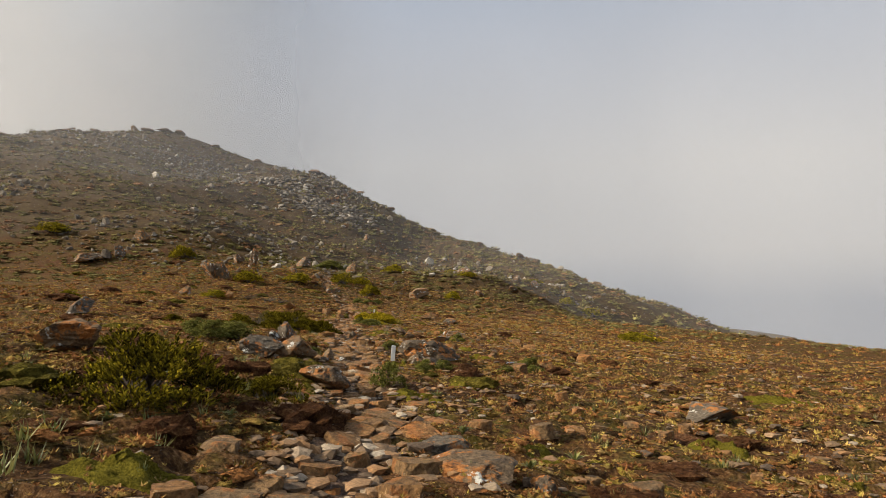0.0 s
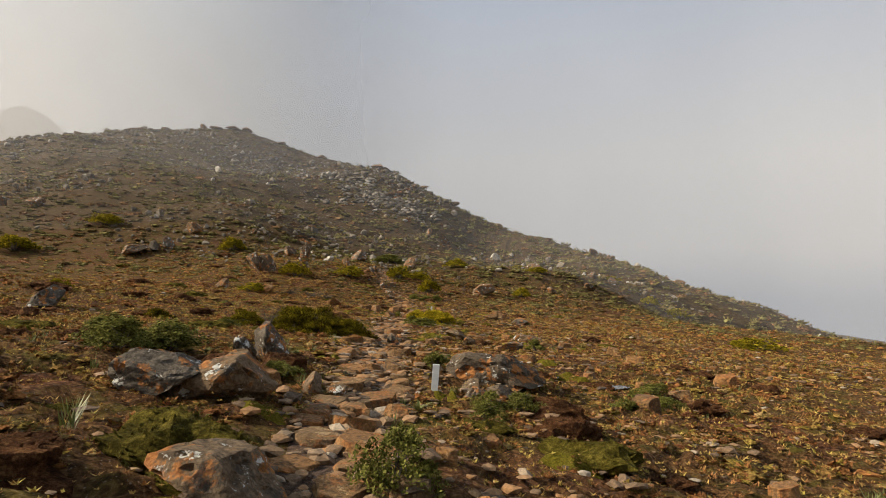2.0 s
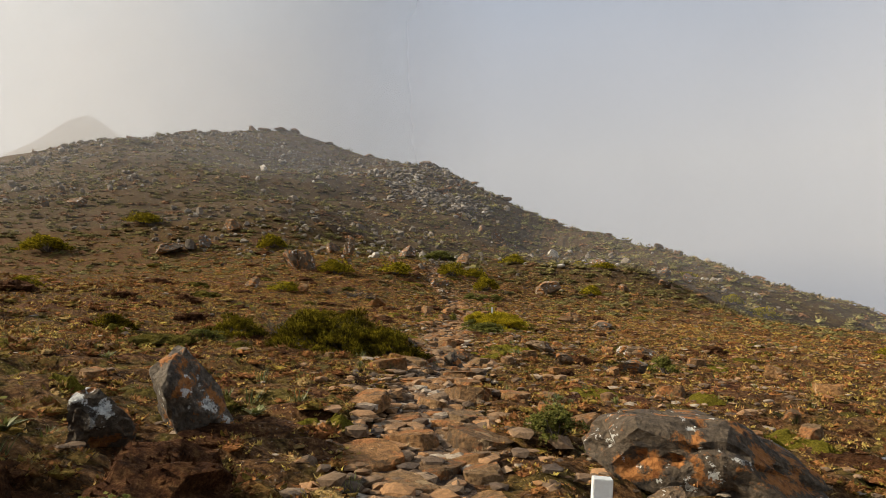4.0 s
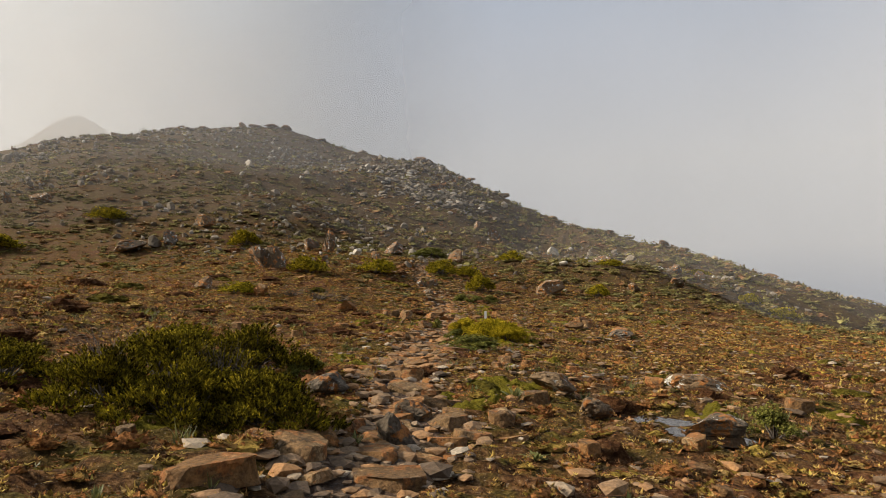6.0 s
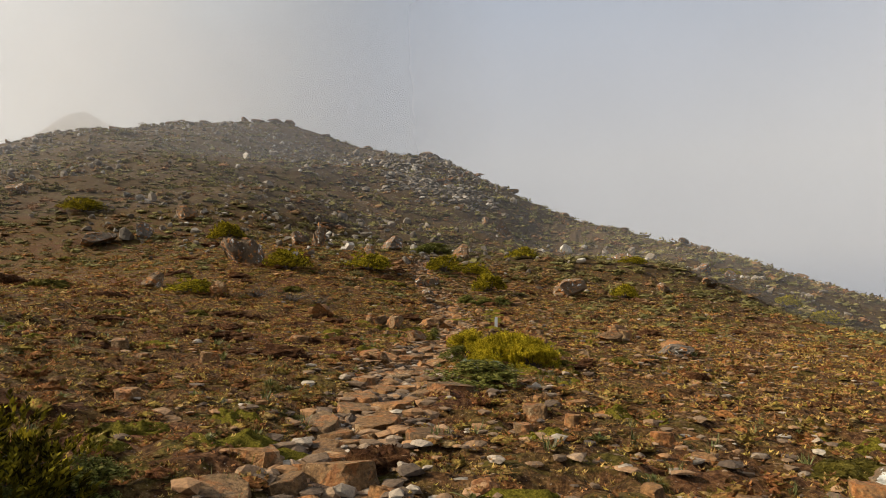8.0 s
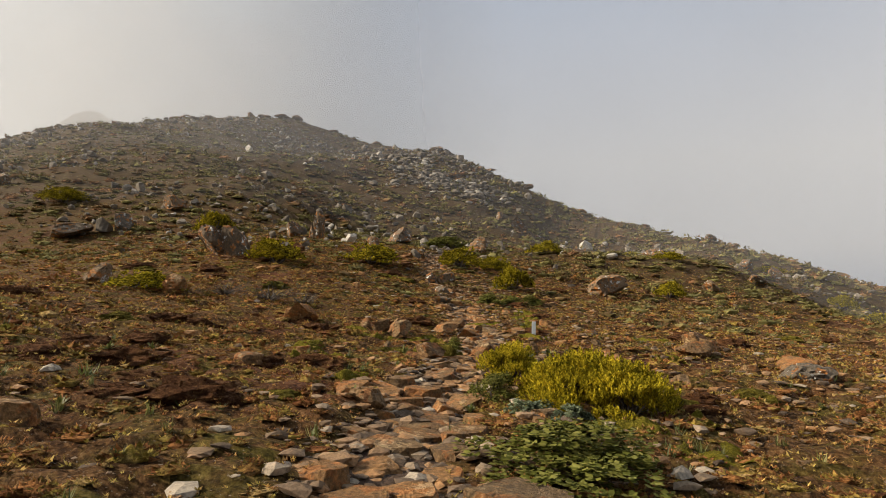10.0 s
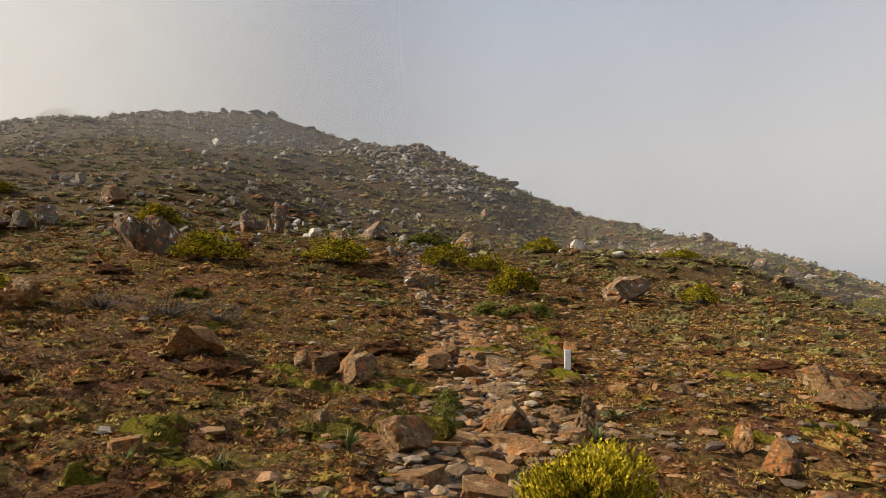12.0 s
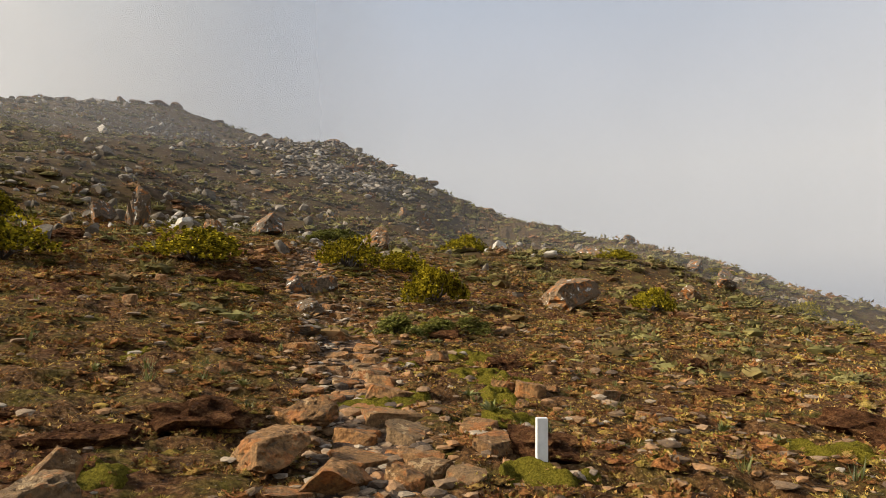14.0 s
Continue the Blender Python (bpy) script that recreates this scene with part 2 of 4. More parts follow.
NEAR_ROWS = [
    (1.08, 2.25, 2.90, 2.83, 2.11, 1.47, 0.37, -1.57, -3.20, -4.56),
    (3.35, 2.81, 2.39, 1.64, -0.27, 0.36, -0.93, -1.47, -2.48, -3.82),
    (4.94, 3.30, 2.18, 1.63, 0.94, -0.18, -0.83, -1.73, -2.73, -4.13),
    (6.69, 4.37, 2.58, 0.98, 0.88, -0.18, -0.79, -2.20, -3.55, -6.66),
    (9.07, 6.40, 4.68, 2.74, 2.94, 1.19, -0.26, -1.66, -4.39, -13.10),
]
HILL_ROWS = [
    (13.21, 10.08, 9.77, 9.09, 5.22, 4.03, 3.00, -3.18, -8.61, -26.52),
    (18.46, 18.77, 18.77, 13.38, 9.52, 5.13, 5.59, 4.01, -7.86, -51.81),
    (30.96, 34.45, 25.86, 26.26, 20.25, 15.35, 11.85, 3.45, -11.53, -71.36),
    (33.08, 49.66, 38.88, 31.38, 16.93, 11.88, 2.35, -14.57, -21.65, -41.87),
    (47.10, 52.85, 30.07, 14.57, 6.36, 2.26, -10.85, -15.94, -15.31, -10.06),
]
CONTROL = np.array(NEAR_ROWS + HILL_ROWS)


def hermite(v, grid):
    v = np.clip(v, grid[0], grid[-1] - 1e-9)
    a = np.clip(np.searchsorted(grid, v, "right") - 1, 0, len(grid) - 2)
    out, k = np.zeros((len(v), len(grid))), np.arange(len(v))
    h = grid[a + 1] - grid[a]
    t = (v - grid[a]) / h
    out[k, a] += 2 * t**3 - 3 * t * t + 1
    out[k, a + 1] += 3 * t * t - 2 * t**3
    for b, q in ((a, t**3 - 2 * t * t + t), (a + 1, t**3 - t * t)):
        lo, hi = np.maximum(b - 1, 0), np.minimum(b + 1, len(grid) - 1)
        s = q * h / (grid[hi] - grid[lo])
        out[k, hi] += s
        out[k, lo] -= s
    return out


LATTICE = np.random.RandomState(7).rand(256, 256)


def vnoise(x, y):
    xi, yi = np.floor(x).astype(int), np.floor(y).astype(int)
    u, v = x - xi, y - yi
    u, v = u * u * (3 - 2 * u), v * v * (3 - 2 * v)
    g = lambda a, b: LATTICE[(xi + a) % 256, (yi + b) % 256]
    return (g(0, 0) * (1 - u) + g(1, 0) * u) * (1 - v) + (g(0, 1) * (1 - u) + g(1, 1) * u) * v - 0.5


def fbm(x, y, octaves=4, gain=0.5):
    out, amp = 0, 1.0
    for k in range(octaves):
        out = out + amp * vnoise(x * 2**k + 17.3 * k, y * 2**k - 9.1 * k)
        amp *= gain
    return out


TRAIL_Y = np.array([-7.64, 0.00, 4.01, 7.54, 10.03, 13.37, 15.28, 18.14, 22.25, 24.83, 27.70, 31.99, 36.00, 38.20, 42.02, 45.84, 48.70, 51.57, 56.34, 66.85])
TRAIL_X = np.array([-0.29, -0.57, -0.86, -1.05, -1.62, -2.01, -2.48, -3.15, -3.53, -4.30, -4.97, -5.73, -6.02, -6.21, -6.88, -8.12, -9.26, -10.41, -11.65, -13.37])
# x, y, half length, half width, turn
PUDDLES = [(1.29, 17.86, 0.40, 0.19, 0.5), (0.19, 17.95, 0.21, 0.10, 0.2), (-1.05, 23.45, 0.36, 0.25, -0.5), (-0.69, 22.68, 0.40, 0.25, -0.6), (-2.01, 35.62, 0.40, 0.19, 0.4), (-3.06, 37.44, 0.38, 0.21, 0.1), (-4.20, 38.30, 0.13, 0.10, 0), (-2.10, 21.87, 0.33, 0.15, 0.2)]


def base_height(x, y):
    x, y = np.atleast_1d(np.asarray(x, float)), np.atleast_1d(np.asarray(y, float))
    wy, wx = hermite(y, GRID_Y), hermite(x, GRID_X)
    return np.einsum("ni,ij,nj->n", wy, CONTROL, wx)


def trail_off(x, y):
    return x - np.interp(y, TRAIL_Y, TRAIL_X)


def puddle_near(x, y):
    out = np.full(len(x), 9.0)
    for px, py, a, b, turn in PUDDLES:
        c, s = math.cos(turn), math.sin(turn)
        u, v = ((x - px) * c + (y - py) * s) / a, (-(x - px) * s + (y - py) * c) / b
        out = np.minimum(out, np.hypot(u, v) + 0.25 * vnoise(x * 5, y * 5))
    return out


def height(x, y):
    x, y = np.atleast_1d(np.asarray(x, float)), np.atleast_1d(np.asarray(y, float))
    z = base_height(x, y)
    far = np.clip((y - 48) / 40, 0, 1)
    z = z + fbm(x * 0.09, y * 0.09, 3) * (0.1 + 1.6 * far)
    z = z + fbm(x * 0.8, y * 0.8, 3) * 0.10 * (1 + 2.5 * far)
    hum = 1 - np.abs(2 * vnoise(x * 2.4, y * 2.4) + 1.3 * vnoise(x * 5.5, y * 5.5))
    d = np.abs(trail_off(x, y) + 0.25 * vnoise(y * 0.9, y * 0.3))
    off = np.clip((d - 0.25) / 0.5, 0, 1)
    z = z + (hum - 0.7) * 0.15 * off
    z = z - 0.10 * (1 - off) * (y < 62)
    p = puddle_near(x, y)
    return z - 0.09 * np.clip(1.35 - p, 0, 0.8)


def link_mesh(name, verts, faces, mat, parent=None, label="", smooth=False):
    me = bpy.data.meshes.new(name)
    verts, faces = np.asarray(verts, np.float32), np.asarray(faces, np.int32)
    k = faces.shape[1]
    me.vertices.add(len(verts))
    me.vertices.foreach_set("co", verts.ravel())
    me.loops.add(faces.size)
    me.loops.foreach_set("vertex_index", faces.ravel())
    me.polygons.add(len(faces))
    me.polygons.foreach_set("loop_start", np.arange(0, faces.size, k, dtype=np.int32))
    me.polygons.foreach_set("use_smooth", np.full(len(faces), smooth))
    me.update(calc_edges=True)
    me.validate()
    me.materials.append(mat)
    ob = new(name, me)
    if parent is not None:
        ob.parent = parent
    if label:
        ob["label"] = label
    return ob


def spaced(lo, dense_lo, dense_hi, hi, step, grow=1.09):
    mid = list(np.arange(dense_lo, dense_hi, step))
    up, s = [mid[-1]], step
    while up[-1] < hi:
        s *= grow
        up.append(up[-1] + s)
    down, s = [mid[0]], step
    while down[-1] > lo:
        s *= grow
        down.append(down[-1] - s)
    return np.array(down[:0:-1] + mid + up[1:])


gx, gy = spaced(-900, -13, 7, 900, 0.13, 1.045), spaced(-300, 1, 50, 1200, 0.13, 1.03)
GX, GY = np.meshgrid(gx, gy)
gz = height(GX.ravel(), GY.ravel())
# past the hill the land falls away under the fog
gz = gz - 0.12 * np.maximum(0, GY.ravel() - 250) - 0.15 * np.maximum(0, GX.ravel() - 110)
idx = np.arange(GX.size).reshape(GX.shape)
quads = np.stack([idx[:-1, :-1], idx[:-1, 1:], idx[1:, 1:], idx[1:, :-1]], -1).reshape(-1, 4)
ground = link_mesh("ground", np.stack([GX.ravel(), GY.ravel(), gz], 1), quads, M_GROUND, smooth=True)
tagged(ground, "brown and olive alpine heath ground rising to a stony hill", "ground", kind="structure")

rng = np.random.RandomState(11)


# ---- shapes ----
def ico(sub):
    bm = bmesh.new()
    bmesh.ops.create_icosphere(bm, subdivisions=sub, radius=1)
    v = np.array([p.co[:] for p in bm.verts])
    f = np.array([[q.index for q in p.verts] for p in bm.faces])
    bm.free()
    return v, f


ICO1, ICO2, ICO3, ICO4 = ico(1), ico(2), ico(3), ico(4)


def rock_shape(seed, base=ICO2, cuts=9, rough=0.05):
    """A block broken along flat faces, with a little roughness."""
    r = np.random.RandomState(seed)
    v, f = base[0].copy() * 1.25, base[1]
    for _ in range(cuts):
        n = r.normal(size=3)
        n /= np.linalg.norm(n)
        d = r.uniform(0.5, 0.85)
        over = np.maximum(0, v @ n - d)
        v = v - over[:, None] * n
    v += (rough if len(v) < 400 else 0.004) * r.normal(size=v.shape)
    if len(v) > 100:
        push = [noise.fractal(Vector(p) * 2.2 + Vector((seed, 0, 0)), 1.0, 2.0, 5) for p in v]
        crack = [abs(noise.noise(Vector(p) * 1.7 + Vector((0, seed, 3)))) for p in v]
        v *= 1 + 0.07 * np.array(push)[:, None] - 0.16 * np.clip(0.10 - np.array(crack), 0, 1)[:, None] / 0.10
    v[:, 2] *= 0.9
    lo, hi = v.min(0), v.max(0)
    v = (v - (lo + hi) / 2) / (hi - lo)
    v[:, 2] += 0.5
    return v, f


def slab_shape(seed, base):
    """A flat stone: level top, steep broken sides, chipped edges."""
    r = np.random.RandomState(seed)
    v, f = base[0].copy() * 1.3, base[1]
    sides = 6 + seed % 3
    for k in range(sides):
        a = (k + r.uniform(-0.3, 0.3)) / sides * 6.283
        n = np.array([math.cos(a), math.sin(a), r.uniform(-0.05, 0.25)])
        n /= np.linalg.norm(n)
        v = v - np.maximum(0, v @ n - r.uniform(0.55, 0.95))[:, None] * n
    for lean, d in ((0.07, 0.42), (0.35, 0.55)):
        n = np.array([r.normal(0, lean), r.normal(0, lean), 1.0])
        n /= np.linalg.norm(n)
        v = v - np.maximum(0, v @ n - d)[:, None] * n
    v[:, 2] = np.maximum(v[:, 2], -0.5)
    push = np.array([noise.fractal(Vector(p) * 2.6 + Vector((seed, 0, 0)), 1.0, 2.0, 4) for p in v])
    rough = np.array([noise.fractal(Vector(p) * 7.0 + Vector((0, seed, 0)), 0.8, 2.0, 3) for p in v])
    v = v * (1 + 0.10 * push[:, None] + 0.05 * rough[:, None]) + 0.008 * r.normal(size=v.shape)
    lo, hi = v.min(0), v.max(0)
    v = (v - (lo + hi) / 2) / (hi - lo)
    v[:, 2] += 0.5
    return v, f


def clump_shape(seed, leaves, leaf, tall=0.5, core=0.92):
    """A low uneven dome shingled with small pointed leaves, one wide."""
    r = np.random.RandomState(seed)
    v, f = ICO1[0].copy(), ICO1[1]
    v = v * (1 + 0.15 * r.normal(size=(len(v), 1))) * np.array([0.40, 0.40, 0.40])
    v[:, 2] = np.maximum(v[:, 2] * 2 * tall, -0.05)
    v = v * core
    vs, fs = [v], [f]
    a, up = r.uniform(0, 6.283, leaves), r.uniform(0.0, 1.0, leaves)
    c = np.sqrt(1 - up**2)
    d = np.stack([np.cos(a) * c, np.sin(a) * c, up], 1)
    p = d * np.array([0.42, 0.42, 0.84 * tall]) * r.uniform(0.8, 1.12, (leaves, 1))
    grow = d * 0.8 + np.array([0, 0, 0.5]) + r.normal(0, 0.35, (leaves, 3))
    grow /= np.linalg.norm(grow, axis=1)[:, None]
    side = np.cross(grow, r.normal(size=(leaves, 3)))
    side /= np.linalg.norm(side, axis=1)[:, None]
    ln = leaf * r.uniform(0.6, 1.3, (leaves, 1))
    tri = np.stack([p - side * ln * 0.35, p + side * ln * 0.35, p + grow * ln], 1).reshape(-1, 3)
    vs.append(tri)
    fs.append(np.arange(len(tri)).reshape(-1, 3) + len(v))
    return np.concatenate(vs), np.concatenate(fs)


def lump_shape(seed, base, ragged):
    """A lumpy low dome, one wide."""
    r = np.random.RandomState(seed)
    v, f = base[0].copy(), base[1]
    bump = np.array([noise.fractal(Vector(p) * 1.6 + Vector((seed * 3.1, 0, 0)), 1.0, 2.0, 3) for p in v])
    v = v * (0.5 * (1 + 0.6 * bump) * (1 + r.uniform(-ragged, ragged, len(v))))[:, None]
    v[:, 2] = np.maximum(v[:, 2], -0.3)
    return v, f


def sprig_shape(seed, blades, spread=0.6, width=0.16):
    """A tuft of short pointed blades that fan out from the foot."""
    r = np.random.RandomState(seed)
    vs, fs = [], []
    for k in range(blades):
        a, lean, ln = r.uniform(0, 6.283), r.uniform(0.15, 1) * spread, r.uniform(0.6, 1.0)
        d = np.array([math.cos(a) * lean, math.sin(a) * lean, 1.0])
        d *= ln / np.linalg.norm(d)
        side = np.array([-math.sin(a), math.cos(a), 0]) * width * r.uniform(0.6, 1.2)
        foot = np.array([r.uniform(-0.2, 0.2), r.uniform(-0.2, 0.2), -0.05])
        o = 3 * k
        vs += [foot - side * 0.5, foot + side * 0.5 + d * 0.25, foot + d]
        fs.append((o, o + 1, o + 2))
    return np.array(vs), np.array(fs)


def strew(shapes, xyz, size, turn, pick=None):
    """Many copies of small shapes in one set of arrays. size: n x 3."""
    n = len(xyz)
    pick = rng.randint(len(shapes), size=n) if pick is None else pick
    vs, fs, off = [], [], 0
    for k, (v, f) in enumerate(shapes):
        sel = np.where(pick == k)[0]
        if not len(sel):
            continue
        c, s = np.cos(turn[sel])[:, None], np.sin(turn[sel])[:, None]
        p = v[None] * size[sel][:, None, :]
        q = np.stack([p[..., 0] * c - p[..., 1] * s, p[..., 0] * s + p[..., 1] * c, p[..., 2]], -1) + xyz[sel][:, None, :]
        vs.append(q.reshape(-1, 3))
        fs.append((f[None] + (off + len(v) * np.arange(len(sel)))[:, None, None]).reshape(-1, f.shape[1]))
        off += len(sel) * len(v)
    return np.concatenate(vs), np.concatenate(fs)


def on_ground(x, y, sink=0.0):
    return np.stack([x, y, height(x, y) - sink], 1)


ROCKS = [rock_shape(100 + k, ICO4, 11, 0.012) for k in range(8)]
SMALL_ROCKS = [rock_shape(200 + k, ICO1, 5, 0.05) for k in range(10)]
MID_ROCKS = [rock_shape(300 + k, ICO2, 8, 0.03) for k in range(8)]


def shared_mesh(name, shape, mat, smooth=False):
    ob = link_mesh(name, shape[0], shape[1], mat, smooth=smooth)
    me = ob.data
    bpy.data.objects.remove(ob)
    return me


# ---- boulders: x, y, width, height ----
BOULDERS = [
    (-5.13, 8.50, 0.72, 0.42), (-4.07, 14.13, 0.34, 0.31), (-3.93, 14.80, 0.59, 0.53), (-3.34, 10.95, 0.72, 0.34), (-2.86, 11.2, 0.80, 0.37),
    (-1.84, 9.02, 0.71, 0.34), (-0.59, 15.76, 1.43, 0.48), (-0.87, 13.99, 0.30, 0.19), (-0.54, 14.13, 0.34, 0.19), (-0.94, 14.90, 0.31, 0.17),
    (-2.51, 12.46, 0.27, 0.21), (-2.34, 12.84, 0.24, 0.13), (4.37, 10.98, 0.99, 0.32), (0.12, 5.1, 0.75, 0.13), (-0.15, 5.75, 0.5, 0.12), (0.73, 5.06, 0.25, 0.17), (-0.52, 22.92, 0.57, 0.31),
    (-1.73, 23.25, 0.43, 0.23), (-3.39, 21.11, 0.38, 0.29), (-3.51, 22.16, 0.33, 0.21), (-4.63, 22.68, 0.44, 0.21), (-2.19, 24.26, 0.57, 0.26),
    (-0.03, 26.26, 0.89, 0.24), (-0.48, 37.20, 0.89, 0.34),
]
BOULDERS_TWO = [
    (-4.85, 22.87, 0.33, 0.21), (-0.35, 37.82, 0.84, 0.29), (-6.06, 31.32, 0.36, 0.21), (-10.17, 38.20, 0.52, 0.29), (-14.39, 39.73, 0.67, 0.48),
    (-6.55, 35.6, 0.46, 0.26), (-2.60, 35.53, 0.39, 0.23), (-3.54, 36.10, 0.29, 0.23), (-1.88, 39.20, 0.68, 0.34), (-10.03, 38.10, 0.59, 0.38),
    (-7.85, 38.3, 0.46, 0.36), (-8.3, 38.3, 0.34, 0.30), (-8.65, 38.42, 0.26, 0.28), (-5.4, 37.75, 0.36, 0.2), (-5.03, 37.75, 0.2, 0.26), (-7.33, 35.96, 0.28, 0.23), (-6.85, 35.8, 0.42, 0.2), (-5.82, 36.86, 0.55, 0.31), (-5.31, 37.63, 0.40, 0.27),
    (-5.38, 36.77, 0.27, 0.21), (-5.10, 36.86, 0.25, 0.31), (-1.61, 40.78, 0.61, 0.36), (-3.67, 36.67, 0.20, 0.29), (-8.12, 38.77, 0.43, 0.34),
    (-7.31, 41.21, 0.49, 0.27), (-6.67, 39.63, 0.44, 0.21), (-7.28, 40.06, 0.59, 0.25),
]
SLOPE_BOULDERS = [
    (-19.15, 48.6, 1.15, 1.2), (-18.25, 48.9, 1.15, 1.35), (-18.9, 58.3, 0.95, 1.6), (-20.40, 58.25, 0.90, 0.91), (-10.22, 61.69, 1.24, 1.05),
    (-14.96, 61.31, 1.67, 0.95), (0.75, 76.21, 1.72, 0.95), (-12.19, 98.36, 2.29, 1.53), (-14.86, 102.47, 0.91, 1.05), (-3.35, 54.4, 1.7, 0.86), (-9.15, 47.7, 0.62, 0.36), (-8.6, 45.6, 0.5, 0.16),
    (5.85, 67.42, 1.34, 0.67), (2.11, 60.55, 0.95, 0.48), (9.44, 76.88, 0.95, 0.91), (7.19, 75.73, 1.10, 0.81), (-14.08, 54.24, 0.67, 0.76),
    (-32.22, 63.89, 1.43, 0.95), (-27.77, 67.52, 0.76, 0.62), (-31.51, 57.97, 1.05, 1.24), (-17.46, 40.59, 0.70, 0.55), (-12.46, 20.72, 0.95, 0.57),
    (-55.62, 70.96, 1.91, 1.15), (-59.40, 70.77, 0.67, 1.15), (-33.28, 56.15, 2.39, 0.86), (-9.58, 49.95, 0.73, 0.48), (-10.06, 49.56, 0.46, 0.44),
]
ROCK_MESHES = [shared_mesh("boulder", s, M_ROCK) for s in ROCKS]
BROWN_MESHES = [shared_mesh("boulder", s, M_SLAB) for s in ROCKS]


def boulder(k, x, y, w, h, label, meshes=ROCK_MESHES):
    me = meshes[k % len(meshes)]
    ob = new("boulder", me)
    z = height(x, y)[0]
    sink = 0.2 * h
    ob.matrix_world = pose(x, y, z - sink, 0, 0, (k * 67) % 360) @ Matrix.Diagonal((w * 1.1, w * 0.95, h + sink, 1))
    return tagged(ob, label, "rock", "boulders")


for k, row in enumerate(BOULDERS):
    boulder(k, *row, "grey boulder blotched with orange and white lichen in the heath")
for k, row in enumerate(BOULDERS_TWO):
    boulder(k + 3, *row, "rough brown stone with orange lichen beside the trail", BROWN_MESHES)
for k, row in enumerate(SLOPE_BOULDERS):
    boulder(k + 5, *row, "weathered grey boulder standing on the scrubby slope")

def crest(az):
    """The highest point of the skyline that a walker sees in that direction."""
    d = np.arange(70, 230, 2.0)
    x, y = math.sin(radians(az)) * d - 1, math.cos(radians(az)) * d + 8
    k = int(np.argmax((height(x, y) - 1.2) / d))
    return float(x[k]), float(y[k])


for k, (az, w, h) in enumerate([(-28.6, 2.6, 1.5), (-27.6, 3.5, 0.9), (-26.2, 4.0, 0.8), (-25.0, 3.0, 1.2), (-31.5, 3.0, 0.8), (-34.0, 3.5, 0.9), (-38.0, 3.0, 0.8), (-22.0, 3.0, 0.9), (-18.5, 2.8, 0.9), (-13.4, 2.8, 1.3), (-12.6, 2.4, 0.8), (-9.0, 2.4, 0.7), (-6.2, 2.2, 0.8), (-2.0, 2.0, 0.6), (2.6, 1.6, 0.6), (6.5, 1.8, 0.9), (9.5, 1.6, 0.8), (14.0, 1.6, 0.7)]):
    boulder(k + 2, *crest(az), w, h, "dark weathered rock outcrop on the skyline of the ridge")

# ---- marker posts ----
def marker_post(x, y, h, turn, lean):
    bm = bmesh.new()
    bmesh.ops.create_cube(bm, size=1, matrix=Matrix.Translation((0, 0, (h + 0.04) / 2)) @ Matrix.Diagonal((0.088, 0.06, h + 0.04, 1)))
    bmesh.ops.bevel(bm, geom=bm.edges[:], offset=0.003, segments=2, affect="EDGES")
    me = bpy.data.meshes.new("marker_post")
    bm.to_mesh(me)
    bm.free()
    me.materials.append(M_POST)
    ob = new("marker_post", me)
    ob.matrix_world = pose(x, y, height(x, y)[0] - 0.02, 0, lean, turn)
    return tagged(ob, "short white square track marker post beside the stony trail", "post", "track markers")


marker_post(-1.39, 14.06, 0.32, 8, 3)
marker_post(-5.24, 40.45, 0.43, 10, 0)

# ---- puddles ----
for px, py, a, b, turn in PUDDLES:
    n = 28
    ang = np.arange(n) / n * 6.28318
    rad = 1.25 + 0.15 * np.sin(3 * ang + px) + 0.1 * np.sin(5 * ang + py)
    u, v = a * rad * np.cos(ang), b * rad * np.sin(ang)
    x, y = px + u * math.cos(turn) - v * math.sin(turn), py + u * math.sin(turn) + v * math.cos(turn)
    z = float(np.percentile(height(x, y), 55)) + 0.004
    verts = np.concatenate([[(px, py, z)], np.stack([x, y, np.full(n, z)], 1)])
    faces = [(0, 1 + k, 1 + (k + 1) % n) for k in range(n)]
    tagged(link_mesh("puddle", verts, faces, M_WATER), "shallow dark peaty puddle reflecting the grey sky", "puddle", "puddles")


# ---- shrubs ----
def shoot(r, kind, leaves, broad):
    """One leafy shoot, foot at the origin, one unit high."""
    vs, fs = [], []
    for k in range(leaves):
        t = (k + 0.5) / leaves
        a = k * 2.4 + r.uniform(0, 0.6)
        ln, wd = (0.46 * (1.1 - 0.6 * t), broad) if kind == "heath" else (0.52 * (1.15 - 0.5 * t), 0.30)
        up = 2.6 if kind == "heath" else 0.7
        out = np.array([math.cos(a), math.sin(a), up])
        out /= np.linalg.norm(out)
        side = np.array([-math.sin(a), math.cos(a), 0]) * wd
        foot = np.array([0, 0, t * 0.8])
        o = len(vs)
        vs += [foot, foot + out * ln * 0.5 + side * 0.5, foot + out * ln, foot + out * ln * 0.5 - side * 0.5]
        fs.append((o, o + 1, o + 2, o + 3))
    return np.array(vs), np.array(fs)


